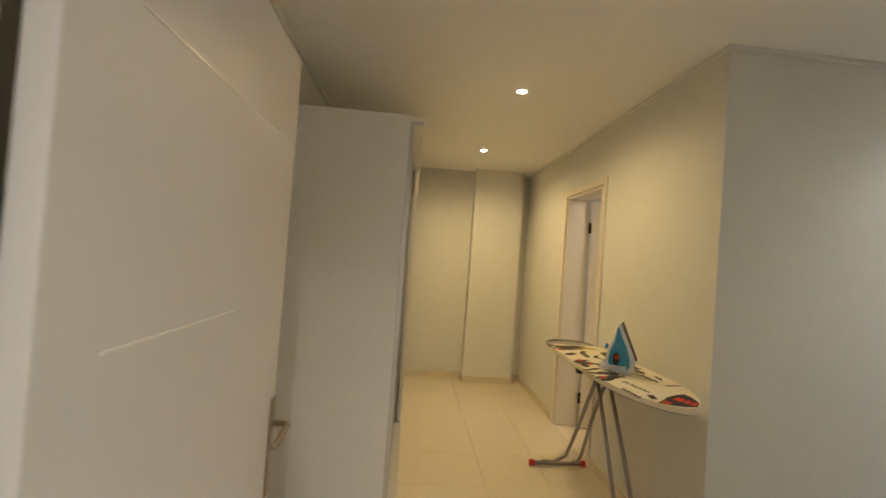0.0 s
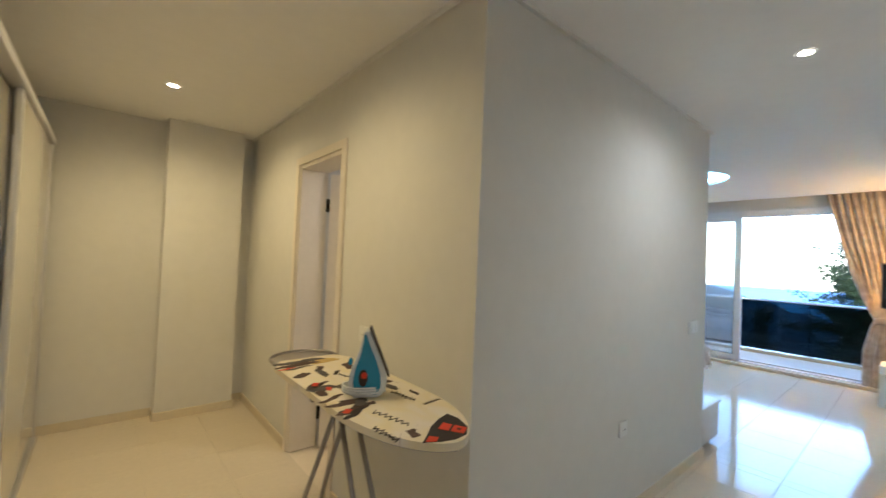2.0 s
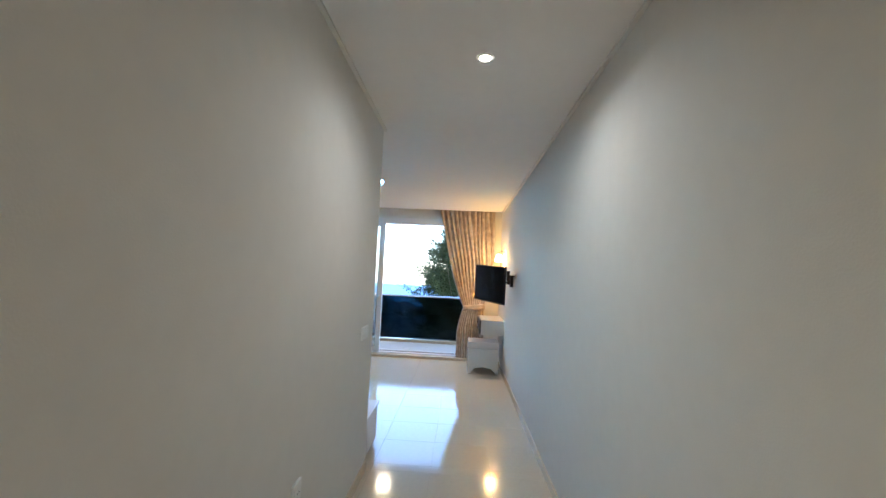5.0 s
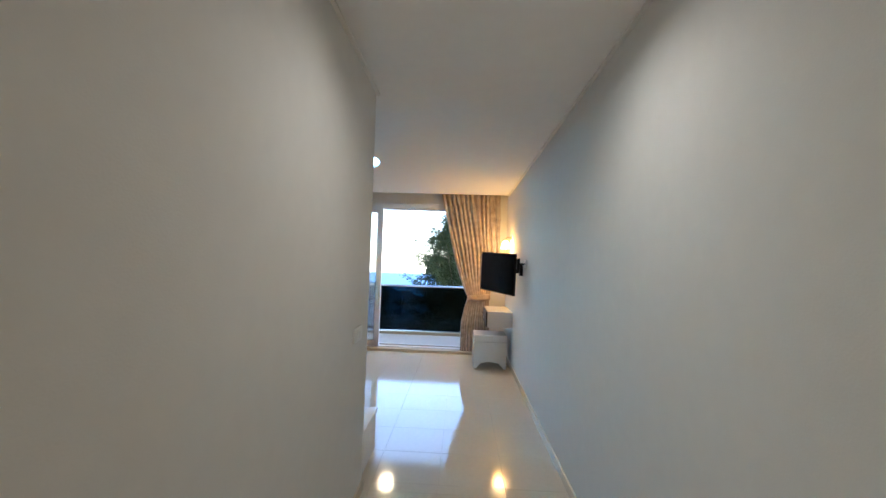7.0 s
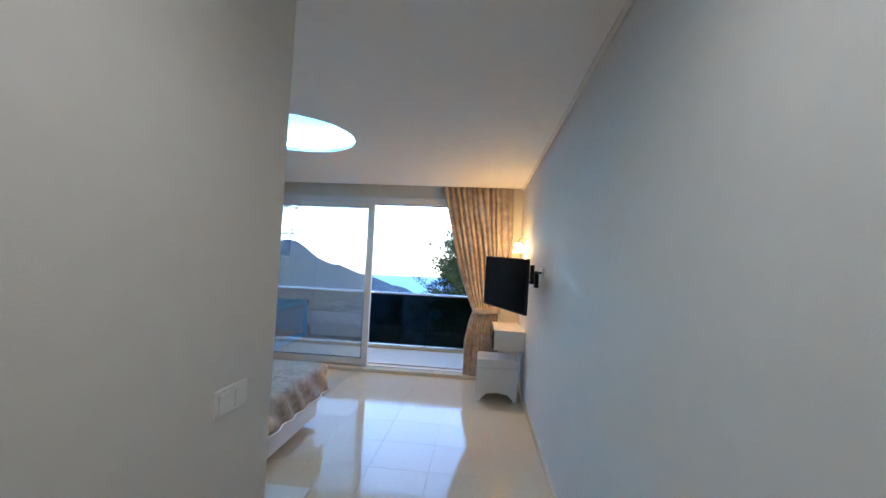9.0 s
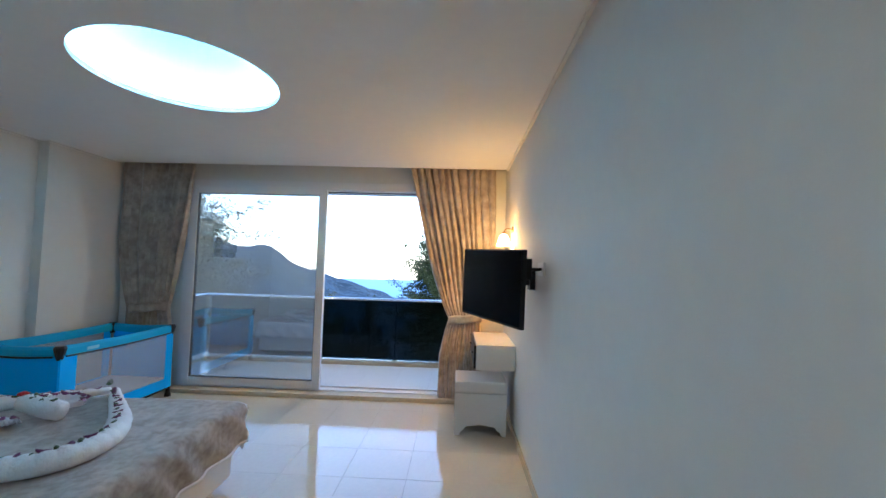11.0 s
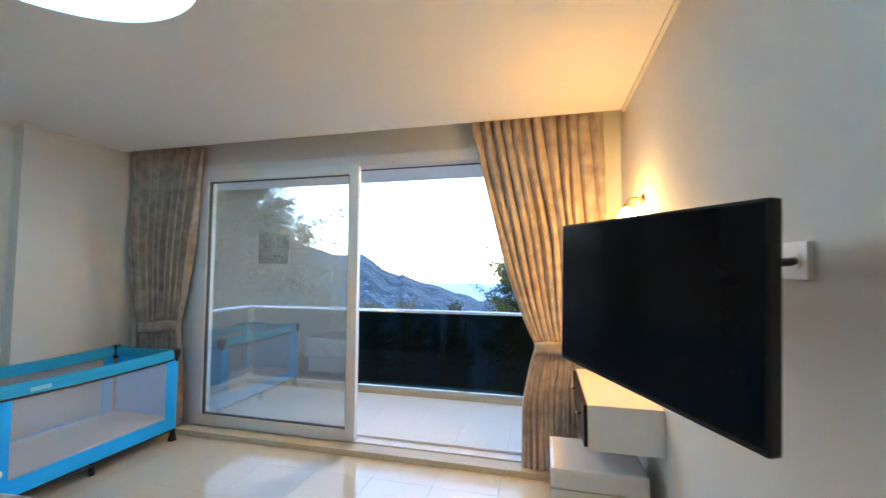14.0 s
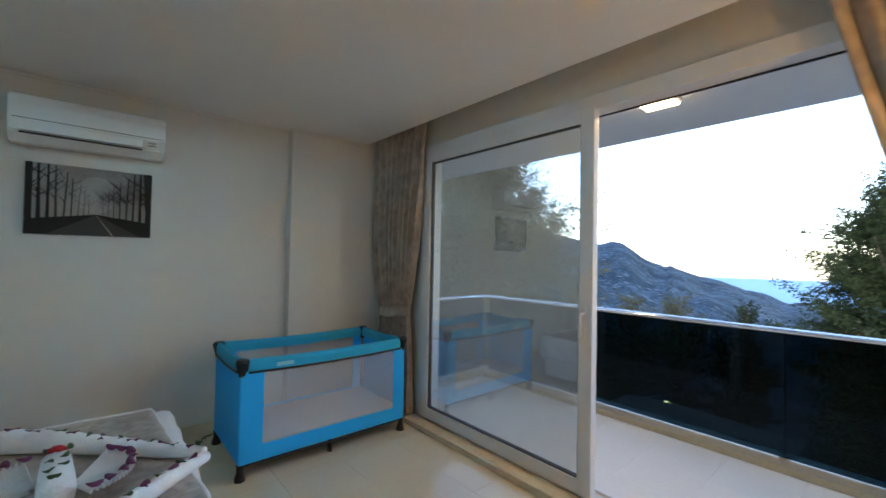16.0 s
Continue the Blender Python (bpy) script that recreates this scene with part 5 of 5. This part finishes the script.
def tree(name, x, y, z0, top, radius, seed, leafmat, label, leaves=9000, size=0.13, conic=0.0, base=0.35, limbs=34, clump=0.2):
    """A tapered trunk with limbs, and a crown of many small leaves held in uneven clumps."""
    rng = random.Random(seed)
    t = thing(name, label, "tree", (x, y, z0))
    bm = bmesh.new()
    h = top - z0
    pts = [(x + 0.25 * math.sin(k * 0.9 + seed), y + 0.25 * math.cos(k * 0.7 + seed) - 0.25, z0 + h * 0.85 * k / 7) for k in range(8)]
    tube(bm, pts, [0.03 * h * (1 - 0.11 * k) for k in range(8)], 10)
    ends, segs = [], []
    for k in range(limbs):
        i = rng.randint(2, 7)
        a = rng.uniform(0, 2 * math.pi)
        zf = base + (1 - base) * rng.random() ** 0.8
        reach = radius * (rng.uniform(0.45, 1.0)) * ((1 - zf) ** 0.6 * 1.3 if conic else math.sqrt(max(0.05, 1 - (2 * (zf - base) / (1 - base) - 0.9) ** 2)))
        end = Vector((x + reach * math.cos(a), y + reach * math.sin(a), z0 + h * zf))
        st = Vector(pts[min(i, max(1, int(zf * 7)))])
        mid = (st + end) / 2 + Vector((0, 0, 0.1 * h * rng.uniform(0, 1) * (0 if conic else 1)))
        tube(bm, [st, mid, end], [0.05, 0.03, 0.012], 5)
        segs += [mid, st, mid, mid]
        ends.append((end, clump * radius))
        ends.append((mid.lerp(end, 0.5), clump * 0.9 * radius))
        for q in range(2):
            ends.append((end + Vector([rng.uniform(-0.3, 0.3) * radius for _ in range(3)]), clump * 0.55 * radius))
    part("trunk", bm, M_BARK, t)
    verts, faces = [], []
    for k in range(leaves):
        c, r = ends[(k * 7) % len(ends)]
        c2 = segs[(k * 7) % len(ends)]
        d = Vector([rng.gauss(0, 0.55) for _ in range(3)]) * r
        d.z *= 0.7
        o = c2.lerp(c, 0.25 + 0.85 * rng.random()) + d
        u = Vector([rng.uniform(-1, 1) for _ in range(3)]).normalized() * size * rng.uniform(0.6, 1.3)
        w = u.orthogonal().normalized() * size * rng.uniform(0.35, 0.6)
        b = len(verts)
        verts += [o - u, o + w, o + u, o - w]
        faces.append((b, b + 1, b + 2, b + 3))
    me = bpy.data.meshes.new("crown")
    me.from_pydata([tuple(v) for v in verts], [], faces)
    me.materials.append(leafmat)
    ob = new("crown", me)
    ob.parent = t
    ob.matrix_parent_inverse = Matrix.Translation(-t.location)
    return t


tree("tree", 33.5, 0.4, -13.0, 6.2, 4.2, 3, M_LEAF, "dark green airy tree beyond the terrace", 150000, 0.085, base=0.25, limbs=130, clump=0.14)
tree("tree", 25.5, 19.6, -9.0, 8.8, 7.0, 8, M_LEAFP, "large olive-green tree beside the terrace", 150000, 0.125, base=0.3, limbs=170, clump=0.12)
rng = random.Random(5)
for k, (x, y, top, r) in enumerate(((34, 13.5, -0.9, 2.6), (38, 8.0, -1.3, 2.4), (27, 13.0, -0.2, 2.8), (22, -3.5, -0.6, 2.8), (29, 1.5, -1.8, 2.4), (19, 12.5, -1.6, 2.2), (40, 12.5, -1.2, 3.0))):
    tree("tree", x, y, -4 - 0.42 * (x - 10), top, r, 30 + k, M_LEAF if k % 2 else M_LEAFP, "dark green tree on the slope below the terrace", 14000, 0.10, base=0.3, limbs=44)

M_HOUSE = material("pale_render", (0.45, 0.44, 0.42), 0.8)
M_ROOF = material("clay_roof", (0.15, 0.12, 0.10), 0.8)


def neighbour_house():
    """A low house on the slope below, its hipped roof just under the terrace's edge."""
    t = thing("house", "low house with a hipped clay roof below the terrace", "house", (23.0, 6.6, -8.5))
    boxes("wall", M_HOUSE, t, [(20.6, 26.4, 4.0, 9.6, -9.5, -5.35)])
    bm = bmesh.new()
    base = [bm.verts.new(v) for v in ((20.0, 3.4, -5.35), (27.0, 3.4, -5.35), (27.0, 10.2, -5.35), (20.0, 10.2, -5.35))]
    low = [bm.verts.new(v.co - Vector((0, 0, 0.12))) for v in base]
    a, b = bm.verts.new((22.4, 7.1, -4.42)), bm.verts.new((24.6, 7.1, -4.42))
    for f in ((base[0], base[1], b, a), (base[1], base[2], b), (base[2], base[3], a, b), (base[3], base[0], a), low[::-1]):
        bm.faces.new(f)
    for k in range(4):
        bm.faces.new((low[k], low[(k + 1) % 4], base[(k + 1) % 4], base[k]))
    part("roof", bm, M_ROOF, t)
    boxes("window", M_DARK, t, [(20.58, 20.6, 5.2, 6.3, -7.4, -6.2), (20.58, 20.6, 7.4, 8.5, -7.4, -6.2)])


neighbour_house()
sl = thing("street_lamp", "thin dark street lamp lit warm beside the house below", "street lamp", (30.0, 9.42, -12.0))
bm = bmesh.new()
tube(bm, [(30.0, 9.42, -16.0), (30.0, 9.42, -6.3), (29.9, 9.35, -6.08), (29.6, 9.25, -6.03)], [0.09, 0.06, 0.05, 0.04], 8)
part("pole", bm, M_DARKSTEEL, sl, smooth=True)
bm = bmesh.new()
bmesh.ops.create_icosphere(bm, subdivisions=2, radius=0.24, matrix=Matrix.Translation((29.5, 9.25, -6.12)) @ Matrix.Diagonal((1, 1, 0.45, 1)))
part("head", bm, glow("street_lamp_glow", (1.0, 0.62, 0.25), 14), sl, "warm lit lamp head", smooth=True)


# ---- floor tiles, last ----
PITCH, JOINT = 0.43, 0.0013
TX, TY = 6.09 - 0.43 * 16, 0.83 - 0.43 * 10
cache = {}


def tile_mesh(w, d, mat):
    key = (round(w, 3), round(d, 3), mat.name)
    if key not in cache:
        bm = bmesh.new()
        b = 0.0007
        lo = [bm.verts.new(v) for v in ((0, 0, -0.0039), (w, 0, -0.0039), (w, d, -0.0039), (0, d, -0.0039))]
        md = [bm.verts.new(v) for v in ((0, 0, -b), (w, 0, -b), (w, d, -b), (0, d, -b))]
        hi = [bm.verts.new(v) for v in ((b, b, 0), (w - b, b, 0), (w - b, d - b, 0), (b, d - b, 0))]
        for u, v in ((lo, md), (md, hi)):
            for k in range(4):
                bm.faces.new((u[k], u[(k + 1) % 4], v[(k + 1) % 4], v[k]))
        bm.faces.new(hi)
        me = bpy.data.meshes.new("tile")
        bm.to_mesh(me)
        bm.free()
        me.materials.append(mat)
        cache[key] = me
    return cache[key]


def tiles(parent, areas, mat=M_TILE, joint=JOINT):
    """Tiles on one grid through all the areas, cut where an area ends."""
    for x0, x1, y0, y1 in areas:
        i = math.floor((x0 - TX) / PITCH)
        while TX + i * PITCH < x1 - 0.01:
            j = math.floor((y0 - TY) / PITCH)
            while TY + j * PITCH < y1 - 0.01:
                a0, a1 = max(x0, TX + i * PITCH), min(x1, TX + (i + 1) * PITCH)
                b0, b1 = max(y0, TY + j * PITCH), min(y1, TY + (j + 1) * PITCH)
                if a1 - a0 > 0.012 and b1 - b0 > 0.012:
                    ob = new("tile", tile_mesh(a1 - a0 - joint, b1 - b0 - joint, mat))
                    ob.location = (a0 + joint / 2, b0 + joint / 2, 0)
                    ob.parent = parent
                j += 1
            i += 1


tiles(bpy.data.objects["floor"], [(0.08, 2.184, 0, 4.43), (2.184, 4.70, 0, 1.305), (4.70, 8.66, 0, 4.46), (0.35, 1.39, -0.2, 0)])
tiles(bpy.data.objects["terrace_floor"], [(8.76, 10.0, -1.2, 4.14)], M_TILEOUT, 0.0009)
